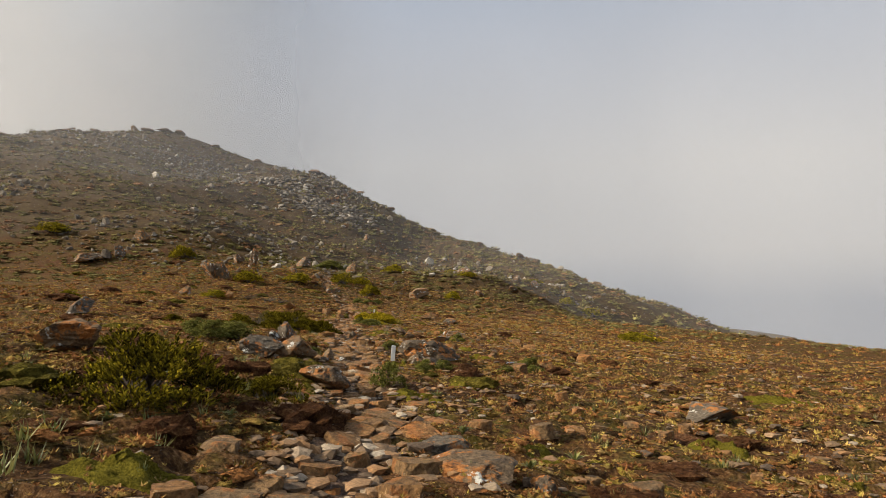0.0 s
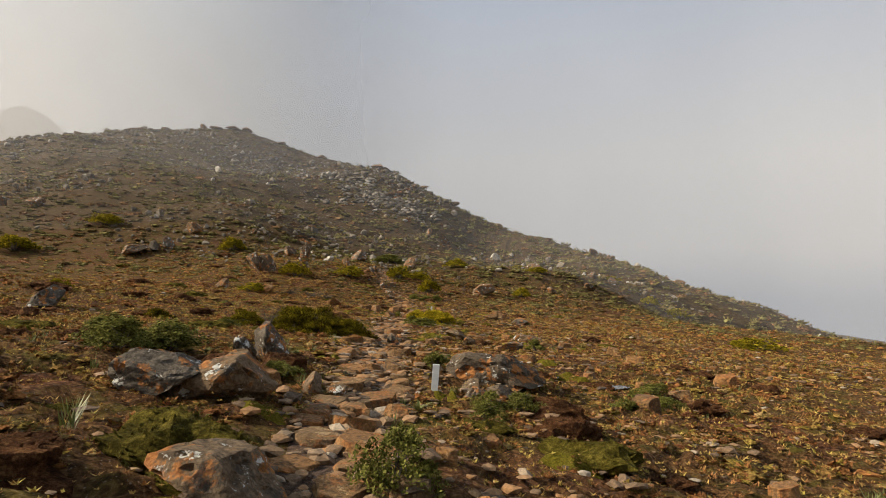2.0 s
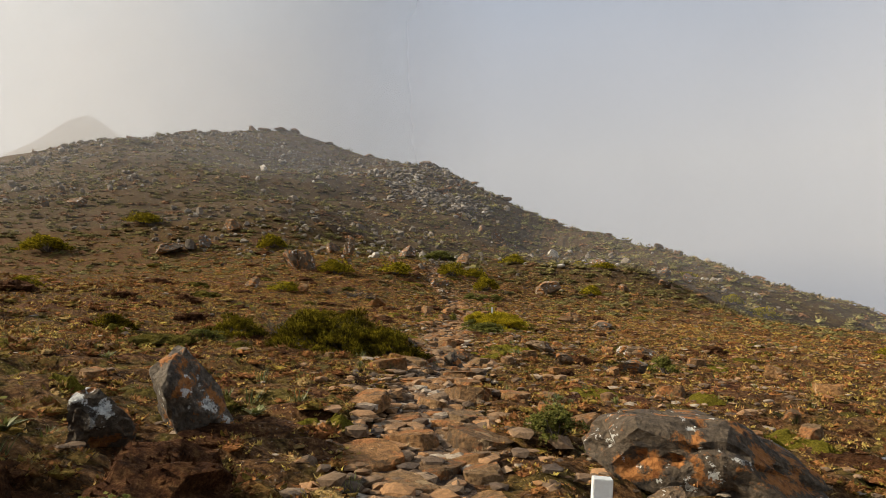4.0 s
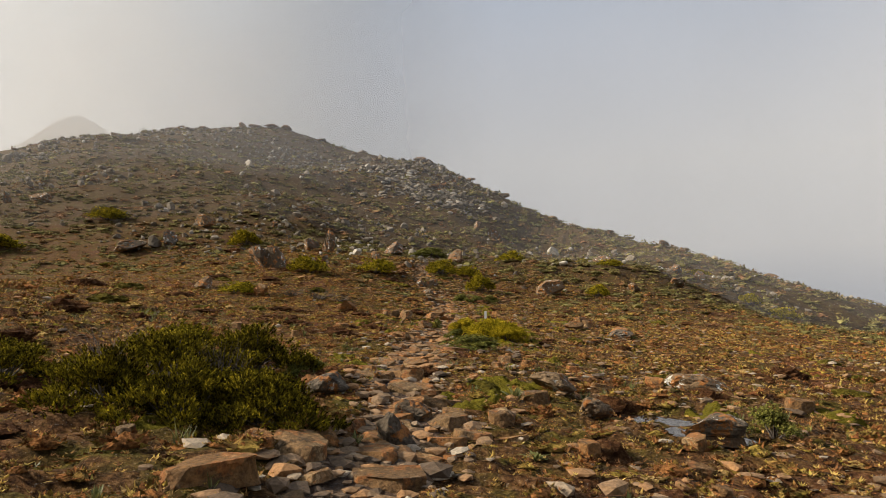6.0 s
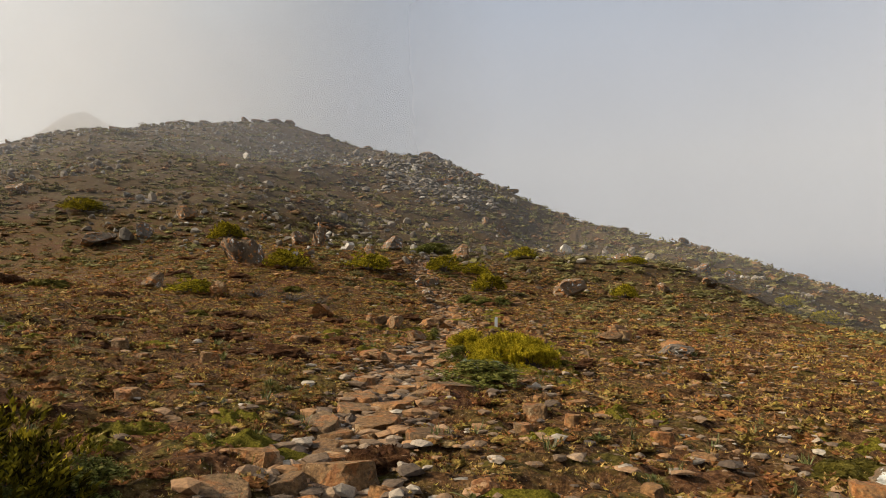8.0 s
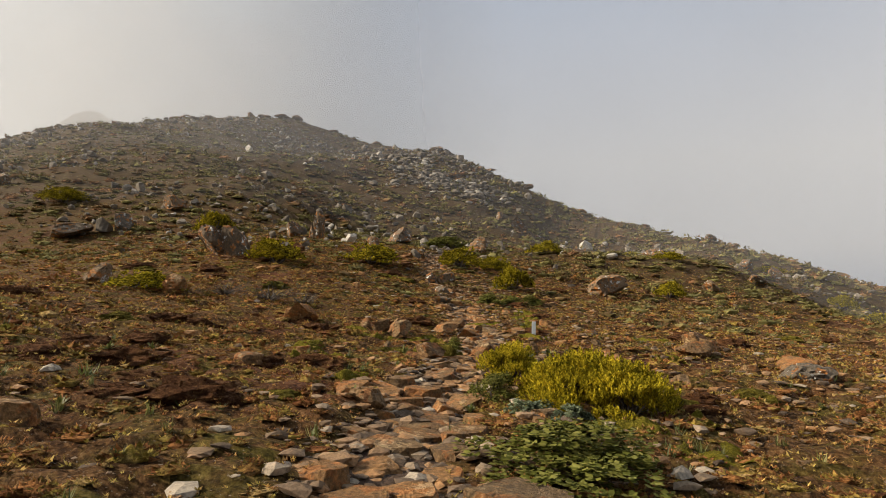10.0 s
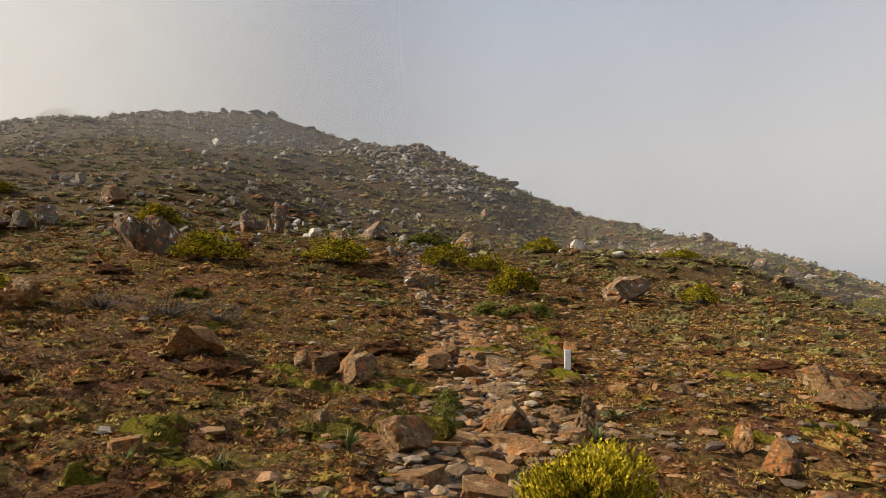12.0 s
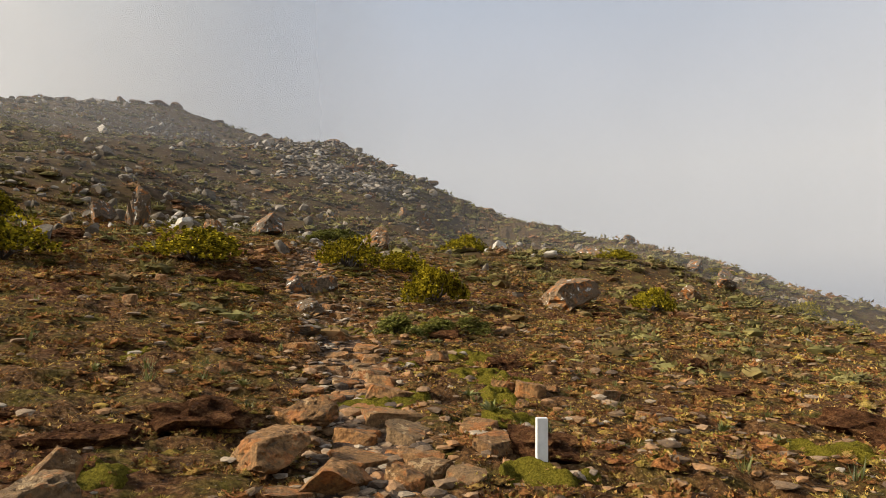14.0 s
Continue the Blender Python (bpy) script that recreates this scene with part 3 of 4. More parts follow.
def foliage_arrays(seed, kind, lobes, shoots, length, leaves, broad):
    """Shoots that grow from the tops of several uneven lobes; the whole is one wide."""
    r = np.random.RandomState(seed)
    protos = [shoot(r, kind, leaves, broad) for _ in range(4)]
    cx = np.clip(r.normal(0, 0.24, lobes), -0.40, 0.40)
    cy = np.clip(r.normal(0, 0.22, lobes), -0.38, 0.38)
    cr = r.uniform(0.10, 0.2, lobes)
    ch = (0.66 - 2.6 * (cx**2 + cy**2)) * r.uniform(0.45, 1.08, lobes)
    which = r.randint(lobes, size=shoots)
    a, el = r.uniform(0, 6.283, shoots), np.arcsin(r.uniform(-0.25, 1.0, shoots))
    d = np.stack([np.cos(a) * np.cos(el), np.sin(a) * np.cos(el), np.sin(el)], 1)
    depth = r.uniform(0.65, 1.0, shoots)[:, None]
    p = np.stack([cx[which], cy[which], ch[which]], 1) + d * cr[which][:, None] * depth * np.array([1, 1, 1.0])
    p[:, 2] = np.maximum(p[:, 2] - 0.06, 0.02)
    vs, fs, off = [], [], 0
    for k in range(shoots):
        v, f = protos[k % 4]
        up = d[k] * (0.5 if kind == "heath" else 0.8) + np.array([0, 0, 0.95]) + r.normal(0, 0.10, 3)
        up /= np.linalg.norm(up)
        sx = np.cross(up, [0.3, 0.9, 0.1])
        sx /= np.linalg.norm(sx)
        m = np.stack([sx, np.cross(up, sx), up])
        vs.append((v * length * r.uniform(0.7, 1.25)) @ m + p[k])
        fs.append(f + off)
        off += len(v)
    v = np.concatenate(vs)
    v[:, 2] = np.maximum(v[:, 2], 0.0)
    return v, np.concatenate(fs), np.stack([cx, cy, ch], 1)


def stem_arrays(seed, tips, thick=0.012):
    """Bent, tapering branches from the root to the tips."""
    r = np.random.RandomState(seed)
    vs, fs = [], []
    for tip in tips:
        bend = np.array([*r.normal(0, 0.05, 2), 0.05])
        pts = [np.array([0, 0, -0.03]), np.array(tip) * 0.35 + bend, np.array(tip) * 0.7 + bend * 0.6, np.array(tip)]
        for k, p in enumerate(pts):
            rad = thick * (1.2 - 0.3 * k)
            for c in range(5):
                vs.append(p + rad * np.array([math.cos(c * 1.2566), math.sin(c * 1.2566), 0]))
        o = len(vs) - 20
        for k, c in product(range(3), range(5)):
            fs.append((o + k * 5 + c, o + k * 5 + (c + 1) % 5, o + k * 5 + 5 + (c + 1) % 5, o + k * 5 + 5 + c))
    return np.array(vs), np.array(fs)


def shrub(name, seed, kind, mat, lobes, shoots, length, leaves=8, broad=0.11):
    root = new(name)
    v, f, tips = foliage_arrays(seed, kind, lobes, shoots, length, leaves, broad)
    link_mesh("foliage", v, f, mat, root)
    sv, sf = stem_arrays(seed, tips)
    link_mesh("stem", sv, sf, M_TWIG, root, "bare brown woody stems")
    return root


def place_shrubs(protos, rows, label, group, first):
    """The first row of each prototype takes the prototype itself."""
    for k, (x, y, w, h) in enumerate(rows):
        p = protos[k % len(protos)]
        z = height(x, y)[0]
        m = pose(x, y, z - 0.03, 0, 0, (k * 71 + first) % 360) @ Matrix.Diagonal((w, w, h * 1.25, 1))
        if k < len(protos):
            p.matrix_basis = m
            ob = p
        else:
            base = protos[k % len(protos)]
            keep, base.scale = base.scale.copy(), (1, 1, 1)
            ob = copy_thing(base, m)
            base.scale = keep
        tagged(ob, label, "shrub", group)


YELLOW_NEAR = [
    (-5.06, 34.38, 0.95, 0.58),
    (-4.15, 32.66, 1.15, 0.68),
    (-3.58, 32.47, 1.1, 0.66),
    (-3.9, 33.1, 1.0, 0.66),
]
# shrubs left of the trail, with shade painted into their leaves
SHADED_OLIVE_NEAR = [
    (-2.9, 5.95, 1.6, 0.72), (-2.15, 7.3, 0.85, 0.34), (-5.9, 23.4, 1.4, 0.66), (-4.35, 20.6, 1, 0.5), (-5, 20.5, 1.1, 0.55), (-6.1, 21.9, 1.3, 0.62),
    (-4.75, 21.3, 1, 0.5), (-6.9, 23.4, 1.2, 0.6), (-5.75, 20.6, 1.1, 0.6), (-9.26, 20.6, 0.7, 0.35), (-7.2, 21, 1, 0.45),
]
YELLOW_FAR = [
    (-15.66, 47.65, 2.10, 0.91), (-26.17, 59.69, 2.20, 1.15), (-12.80, 50.23, 2.20, 0.76), (-7.00, 68.00, 2.29, 0.89), (10.41, 36.58, 2.48, 0.57),
    (-15.38, 24.93, 0.76, 0.33), (-42.50, 53.86, 3.44, 1.24), (-42.02, 64.37, 3.34, 1.05), (12.51, 73.25, 2.01, 0.86), (16.04, 75.83, 2.58, 1.05),
    (9.74, 78.79, 2.29, 0.57), (-0.67, 78.31, 2.29, 0.67), (20.63, 75.44, 4.39, 0.76), (-15.38, 39.63, 1.72, 0.48), (-9.74, 53.77, 1.81, 0.91),
    (-8.40, 56.06, 1.72, 0.72), (-6.97, 51.09, 1.53, 0.86), (0.99, 69.52, 2.20, 0.57), (-0.46, 56.15, 1.43, 0.72),
]
DARK = [
    (-1.02, 9.69, 0.53, 0.48), (-4.77, 13.47, 0.95, 0.40), (-5.35, 12.99, 0.67, 0.32), (-4.11, 29.80, 1.43, 0.40), (-5.01, 32.66, 0.62, 0.40),
    (-7.21, 46.51, 0.95, 0.48), (-5.25, 23.30, 0.43, 0.27), (-5.35, 23.88, 0.57, 0.27), (-7.26, 20.15, 0.67, 0.24), (-0.65, 12.80, 0.43, 0.25),
    (-6.40, 36.77, 0.38, 0.29), (1.25, 15.4, 0.6, 0.3), (1.95, 15.8, 0.5, 0.28), (-4.6, 13.15, 0.85, 0.44), (-5.0, 12.75, 0.8, 0.42), (-5.45, 13.3, 0.9, 0.45), (-0.25, 13.6, 0.5, 0.25), (-6.6, 47.3, 0.95, 0.42), (-7.35, 46.5, 0.8, 0.4), (-6.0, 47.9, 0.9, 0.4), (-0.66, 13.47, 0.40, 0.27), (-1.64, 16.04, 0.48, 0.29), (-3.05, 12.99, 0.53, 0.23),
    (-6.52, 37.44, 0.42, 0.32), (1.86, 16.71, 0.76, 0.40), (0.10, 23.11, 0.57, 0.38), (-13.37, 67.61, 3.2, 1.1), (-13.94, 65.89, 2.0, 0.8),
]
place_shrubs([shrub("heath_shrub", 1, "heath", M_YELLOW, 40, 2400, 0.12), shrub("heath_shrub", 7, "heath", M_YELLOW, 48, 2800, 0.115)], YELLOW_NEAR, "dense yellow-green heath shrub with upright needle shoots", "heath shrubs", 0)
place_shrubs([shrub("heath_shrub", 2, "heath", M_SHADED_OLIVE, 38, 1700, 0.125), shrub("heath_shrub", 8, "heath", M_SHADED_OLIVE, 30, 1700, 0.125)], SHADED_OLIVE_NEAR, "olive heath shrub with yellowish needle tips, its shade put into the leaf colour", "olive shrubs", 25)
place_shrubs([shrub("heath_shrub", 3, "heath", M_SLOPE_YELLOW, 34, 1100, 0.11, 4, 0.36)], [(x, y, w, h * 1.3) for x, y, w, h in YELLOW_FAR], "low spreading yellow-green heath shrub on the stony slope", "slope shrubs", 40)
place_shrubs([shrub("leafy_shrub", 4, "leafy", M_DARKLEAF, 26, 900, 0.10, 5), shrub("leafy_shrub", 5, "leafy", M_DARKLEAF, 22, 900, 0.10, 5)], DARK, "low dark green leafy shrub growing among stones", "leafy shrubs", 15)
place_shrubs([shrub("leafy_shrub", 6, "leafy", M_BLUELEAF, 12, 700, 0.11)], [(-4.54, 32.0, 0.6, 0.24), (-4.15, 31.75, 0.42, 0.2)], "pale blue-green leafy shrub at the foot of a heath shrub", "leafy shrubs", 0)


def bare_shrub(x, y, w, h, seed):
    r = np.random.RandomState(seed)
    tips = np.stack([r.uniform(-0.5, 0.5, 110), r.uniform(-0.3, 0.3, 110), r.uniform(0.25, 1.0, 110)], 1)
    v, f = stem_arrays(seed, tips, 0.0032)
    ob = link_mesh("bare_shrub", v * np.array([w, w, h]), f, M_TWIG)
    ob.matrix_world = pose(x, y, height(x, y)[0] - 0.02, 0, 0, seed * 40)
    tagged(ob, "leafless grey shrub of thin bent twigs", "shrub", "bare shrubs")


for k, (x, y, w, h) in enumerate([(-12.2, 40.6, 2.2, 0.5), (-13.3, 40.3, 1.8, 0.45), (-11.3, 40.9, 1.5, 0.4), (-11.37, 35.5, 0.7, 0.22), (-7.0, 22.2, 1.1, 0.6), (-5.5, 22.0, 0.7, 0.6)]):
    bare_shrub(x, y, w, h, k + 1)

# ---- rust-brown heath mounds ----
def heath_mound(seed):
    """A low uneven cushion shrub bristling with short shoots, one wide."""
    r = np.random.RandomState(seed)
    v, f = lump_shape(seed, ICO3, 0.05)
    n = 600
    tri = v[f[r.randint(len(f), size=n)]]
    share = r.dirichlet((1, 1, 1), n)
    at = (tri * share[:, :, None]).sum(1) * r.uniform(0.94, 1.05, (n, 1))
    grow = at * np.array([1.0, 1.0, 1.6]) + np.array([0, 0, 0.35]) + r.normal(0, 0.22, (n, 3))
    grow /= np.linalg.norm(grow, axis=1)[:, None]
    side = np.cross(grow, r.normal(size=(n, 3)))
    side /= np.linalg.norm(side, axis=1)[:, None]
    ln = r.uniform(0.035, 0.085, (n, 1))
    tri = np.stack([at - side * ln * 0.28, at + side * ln * 0.28, at + grow * ln], 1).reshape(-1, 3)
    return np.concatenate([v, tri]), np.concatenate([f, np.arange(len(tri)).reshape(-1, 3) + len(v)])


scatter = np.random.RandomState(31)
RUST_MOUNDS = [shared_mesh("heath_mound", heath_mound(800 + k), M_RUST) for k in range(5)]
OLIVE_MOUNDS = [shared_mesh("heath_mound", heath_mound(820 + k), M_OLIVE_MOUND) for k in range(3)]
MOUNDS = [(0.15, 13.7, 0.7, 0.24), (0.2, 12.6, 0.7, 0.2), (-1.45, 6.2, 0.8, 0.2), (-2.4, 9.6, 0.9, 0.3), (-3.0, 8.6, 0.8, 0.24), (-3.6, 12.6, 0.9, 0.3), (-3.3, 13.6, 0.7, 0.24), (-6.6, 36.1, 0.6, 0.24), (-4.2, 25.6, 0.5, 0.2), (-5.0, 23.2, 0.7, 0.3)]
while len(MOUNDS) < 290:
    yy = scatter.uniform(4, 58)
    xx = float(np.interp(yy, TRAIL_Y, TRAIL_X)) + (0.9 + scatter.gamma(1.5, 3.2)) * (1 if scatter.uniform() < 0.45 else -1)
    if vnoise(np.array([xx * 0.35 + 5]), np.array([yy * 0.35]))[0] > scatter.uniform(-0.3, 0.25):
        ww = scatter.uniform(0.25, 0.65) * (1 + 0.05 * abs(xx + 4))
        MOUNDS.append((xx, yy, ww, ww * scatter.uniform(0.16, 0.30)))
for k, (x, y, w, h) in enumerate(MOUNDS):
    olive = k % 4 == 3
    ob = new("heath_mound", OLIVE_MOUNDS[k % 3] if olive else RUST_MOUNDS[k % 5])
    ob.matrix_world = pose(x, y, height(x, y)[0] - 0.02, 0, 0, k * 47) @ Matrix.Diagonal((w * 1.15, w * 0.9, h * 1.6, 1))
    tagged(ob, "low olive mound of fine-leaved heath on peat" if olive else "low rust-brown mound of fine-leaved heath on peat", "shrub", "heath mounds")

# ---- moss mats: x, y, width, height ----
MOSS = [
    (-2.71, 24.5592, 1.16, 0.105), (3.39, 8.504, 0.95, 0.125), (-3.03, 23.0984, 0.57, 0.105), (-5.54, 43.9212, 1.26, 0.09), (-1.55, 3.7716, 0.43, 0.07),
    (-1.82, 8.1792, 0.41, 0.07), (-5.86, 45.0924, 1.02, 0.105), (-5.21, 40.208, 0.65, 0.08), (0.15, 28.3268, 0.64, 0.09), (-1.24, 14.0308, 0.34, 0.07),
    (-8.12, 37.5468, 0.64, 0.07), (-5.18, 25.382, 0.85, 0.085), (-6.87, 32.876, 0.55, 0.08), (-6.87, 42.288, 1.15, 0.09), (6.94, 14.0108, 1.09, 0.12),
    (-0.43, 14.9796, 0.33, 0.07), (-3.47, 23.7796, 0.33, 0.075), (-8.27, 46.528, 0.9, 0.09), (-2.38, 10.9436, 0.53, 0.075),
]
M_MOSS = material("green_moss", lambda t, p, i: ramp(t, fnoise(t, p, 60.0, 6, 0.7), (0.3, (0.045, 0.036, 0.004)), (0.5, (0.15, 0.125, 0.014)), (0.7, (0.29, 0.235, 0.03))), 0.95, 1.0, 90.0, 0.05)


def moss_mat(k, x, y, w, h):
    """A low mat that hugs the ground, with a lumpy top and a ragged edge."""
    n, m = 44, 12
    r = np.random.RandomState(900 + k)
    ph = r.uniform(0, 6.28, 4)
    a = np.arange(n) / n * 6.28318
    edge = 1 + 0.18 * np.sin(2 * a + ph[0]) + 0.12 * np.sin(5 * a + ph[1]) + 0.07 * np.sin(9 * a + ph[2])
    vs = [(x, y, height(x, y)[0] + h * 0.9)]
    for q in range(1, m + 1):
        rad = q / m
        px, py = x + 0.55 * w * rad * edge * np.cos(a), y + 0.42 * w * rad * edge * np.sin(a)
        top = h * math.sqrt(max(0.0, 1 - rad**2.4)) * (0.8 + 0.9 * vnoise(px * 9, py * 9) + 0.5 * vnoise(px * 23, py * 23)) - 0.03 * rad
        vs += list(zip(px, py, height(px, py) + top))
    fs = [(1 + (q - 1) * n + c, 1 + (q - 1) * n + (c + 1) % n, 1 + q * n + (c + 1) % n, 1 + q * n + c) for q in range(1, m) for c in range(n)]
    fs = [(a_, b_, c_) for a_, b_, c_, d_ in fs] + [(a_, c_, d_) for a_, b_, c_, d_ in fs] + [(0, 1 + c, 1 + (c + 1) % n) for c in range(n)]
    tagged(link_mesh("moss_mat", vs, fs, M_MOSS, smooth=True), "soft yellow-green moss mat between the stones", "moss", "moss mats")


for k in range(70):
    yy = scatter.uniform(3, 50)
    xx = float(np.interp(yy, TRAIL_Y, TRAIL_X)) + (0.6 + scatter.gamma(1.4, 1.8)) * scatter.choice([-1, 1])
    MOSS.append((xx, yy, scatter.uniform(0.25, 0.8), scatter.uniform(0.05, 0.1)))
for k, row in enumerate(MOSS):
    moss_mat(k, *row)

# ---- sword-leaf plants ----
SWORD_LEAF = [
    (-1.32, 12.41, 0.38, 0.21), (-1.16, 15.82, 0.38, 0.32), (-3.14, 13.12, 0.26, 0.22), (-2.61, 23.58, 0.5, 0.28), (-3.65, 20.86, 0.25, 0.22),
    (-5.62, 41.79, 0.39, 0.23), (-4.72, 37.8, 0.5, 0.22), (-4.95, 36.57, 0.37, 0.24), (-6.83, 35.15, 0.27, 0.27), (-5.19, 32.09, 0.22, 0.22),
    (-5.65, 36.18, 0.22, 0.18),
]


def rosette(seed):
    """Long pointed leaves, folded along the middle, that arch out from one foot."""
    r = np.random.RandomState(seed)
    vs, fs = [], []
    for k in range(26):
        a, lean, ln, wd = r.uniform(0, 6.283), r.uniform(0.2, 1.3), r.uniform(0.6, 1.0), r.uniform(0.05, 0.085)
        out, side = np.array([math.cos(a), math.sin(a), 0]), np.array([-math.sin(a), math.cos(a), 0])
        o = len(vs)
        for q in (0.0, 0.35, 0.7):
            p = out * (lean * 0.5 * ln * q * (0.5 + q)) + np.array([0, 0, ln * q * (1 - 0.35 * lean * q)])
            ww = wd * (0.7, 1.0, 0.7)[int(q / 0.35 + 0.01)]
            vs += [p - side * ww, p + np.array([0, 0, -0.02]), p + side * ww]
        vs.append(out * (lean * 0.55 * ln * 1.2) + np.array([0, 0, ln * (1 - 0.4 * lean)]))
        for q in (0, 3):
            for c in (0, 1):
                i0 = o + q + c
                fs += [(i0, i0 + 1, i0 + 4), (i0, i0 + 4, i0 + 3)]
        fs += [(o + 6, o + 7, o + 9), (o + 7, o + 8, o + 9)]
    return np.array(vs), np.array(fs)


ROSETTES = [shared_mesh("sword_leaf_plant", rosette(700 + k), M_BLADE) for k in range(5)]
more = np.random.RandomState(21)
for k in range(140):
    yy = more.uniform(3, 48)
    SWORD_LEAF.append((float(np.interp(yy, TRAIL_Y, TRAIL_X)) + more.choice([-1, 1]) * (0.6 + more.gamma(1.4, 1.4)), yy, more.uniform(0.15, 0.34), more.uniform(0.10, 0.2)))
for k, (x, y, w, h) in enumerate(SWORD_LEAF):
    ob = new("sword_leaf_plant", ROSETTES[k % 5])
    ob.matrix_world = pose(x, y, height(x, y)[0] - 0.01, 0, 0, k * 53) @ Matrix.Diagonal((w * 0.75, w * 0.75, h * 0.85, 1))
    tagged(ob, "green rosette of narrow pointed leaves in the heath", "plant", "sword-leaf plants")

# ---- loose stones that stand out singly ----
STONE_MESHES = [shared_mesh("stone", slab_shape(500 + k, ICO3), M_SLAB) for k in range(7)]
for k in range(280):
    yy = more.uniform(2.5, 50)
    xx = float(np.interp(yy, TRAIL_Y, TRAIL_X)) + (0.7 + more.gamma(1.3, 2.6)) * (1 if more.uniform() < 0.72 else -1)
    w = 0.11 + more.gamma(1.5, 0.06)
    h = w * more.uniform(0.35, 0.75)
    ob = new("stone", STONE_MESHES[k % 7])
    ob.matrix_world = pose(xx, yy, height(xx, yy)[0] - 0.25 * h, more.normal(0, 6), more.normal(0, 6), k * 41) @ Matrix.Diagonal((w * 1.2, w, h, 1))
    tagged(ob, "loose angular orange-brown stone lying on the heath", "stone", "loose stones")

# ---- loose cover that nobody could count ----
def open_ground(n, x0, x1, y0, y1, trail=0.35):
    x, y = rng.uniform(x0, x1, n), rng.uniform(y0, y1, n)
    ok = (np.abs(trail_off(x, y)) > trail) & (puddle_near(x, y) > 1.3)
    return x[ok], y[ok]


def spread(n, half, y0, y1, trail):
    """Points thick beside the trail and thinning out to both sides."""
    y = y0 + (y1 - y0) * rng.uniform(0, 1, n)
    x = rng.laplace(0, half, n)
    x = np.interp(y, TRAIL_Y, TRAIL_X) + np.where(x > 0, 1.7, 1.5) * x
    ok = (np.abs(trail_off(x, y)) > trail) & (puddle_near(x, y) > 1.3) & (np.abs(x) < 45)
    return x[ok], y[ok]


x, y = spread(27000, 5.2, 1, 60, 0.5)
keep = 1.3 * vnoise(x * 0.7, y * 0.7) + np.where(trail_off(x, y) < 0, 0.65, 0.28) + rng.uniform(-0.35, 0.35, len(x)) > 0.0
x, y = x[keep], y[keep]
w = np.minimum(rng.gamma(1.5, 0.055, len(x)) + 0.075, 0.30) * (1 + 0.05 * np.abs(trail_off(x, y)))
LUMPS = [clump_shape(k, 50, 0.17, 0.45) for k in range(6)] + [clump_shape(k + 6, 24, 0.24, 0.45) for k in range(6)] + [clump_shape(k + 12, 12, 0.32, 0.45) for k in range(6)]
away = np.abs(trail_off(x, y))
pick = np.where(away < 2.4, rng.randint(0, 6, len(x)), np.where(away < 5.0, rng.randint(6, 12, len(x)), rng.randint(12, 18, len(x))))
v, f = strew(LUMPS, on_ground(x, y, 0.01), np.stack([w * 1.3, w * rng.uniform(0.7, 1.1, len(x)), w * rng.uniform(0.3, 0.75, len(x))], 1), rng.normal(0, 0.8, len(x)), pick)
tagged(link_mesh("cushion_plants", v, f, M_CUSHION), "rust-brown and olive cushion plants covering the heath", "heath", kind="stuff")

x, y = spread(112000, 5.2, 1, 66, 0.42)
s = rng.uniform(0.045, 0.12, len(x)) * np.clip(0.5 + 0.10 * np.abs(trail_off(x, y)), 0.55, 1.25)
keep = vnoise(x * 1.3 + 3, y * 1.3) + 0.7 * vnoise(x * 3.1, y * 3.1 + 8) > -0.34
x, y, s = x[keep], y[keep], s[keep]
v, f = strew([sprig_shape(k, 7, 1.3, 0.26) for k in range(8)], on_ground(x, y, -rng.uniform(0.0, 0.05, len(x))), np.stack([s, s, s * rng.uniform(0.35, 0.7, len(x))], 1), rng.uniform(0, 6.28, len(x)))
tagged(link_mesh("heath_sprigs", v, f, M_SPRIG), "short rust-brown and olive heath sprigs", "heath", kind="stuff")

x, y = open_ground(1500, -13, 8, 2, 50)
keep = vnoise(x * 0.5 + 40, y * 0.5) > 0.05
x, y = x[keep], y[keep]
s = rng.uniform(0.10, 0.22, len(x))
v, f = strew([sprig_shape(k + 50, 16, 1.1, 0.09) for k in range(6)], on_ground(x, y), np.stack([s, s, s], 1), rng.uniform(0, 6.28, len(x)))
tagged(link_mesh("sword_leaf_tufts", v, f, M_BLADE), "green tufts of narrow pointed leaves", "grass", kind="stuff")

y = 1 + 60 * rng.uniform(0, 1, 48000)
x = rng.laplace(0, 6.0, 48000)
x = np.interp(y, TRAIL_Y, TRAIL_X) + np.where(x > 0, 1.9, 1.0) * x
off = trail_off(x, y)
keep = (puddle_near(x, y) > 1.0) & (rng.uniform(0, 1, len(x)) < np.where(np.abs(off) < 0.6, 1.0, np.where(off > 0, 0.9, 0.14)) * np.clip(0.6 + 1.6 * vnoise(x * 0.6, y * 0.6 + 30), 0.08, 1))
x, y = x[keep], y[keep]
s = np.minimum(0.03 + rng.gamma(1.5, 0.045, len(x)), 0.34)
s = np.minimum(s * 0.8, 0.16)
v, f = strew(SMALL_ROCKS, on_ground(x, y, -0.006), np.stack([s * 1.3, s, s * rng.uniform(0.22, 0.6, len(x))], 1), rng.uniform(0, 6.28, len(x)), rng.randint(0, 10, len(x)))
tagged(link_mesh("scattered_stones", v, f, M_PEBBLE), "small orange-brown and pale stones strewn over the heath", "stones", kind="stuff")

# the hill: scrub, rocks, a pale scree
def hill(n, x0, x1, y0, y1):
    return rng.uniform(x0, x1, n), rng.uniform(y0, y1, n)


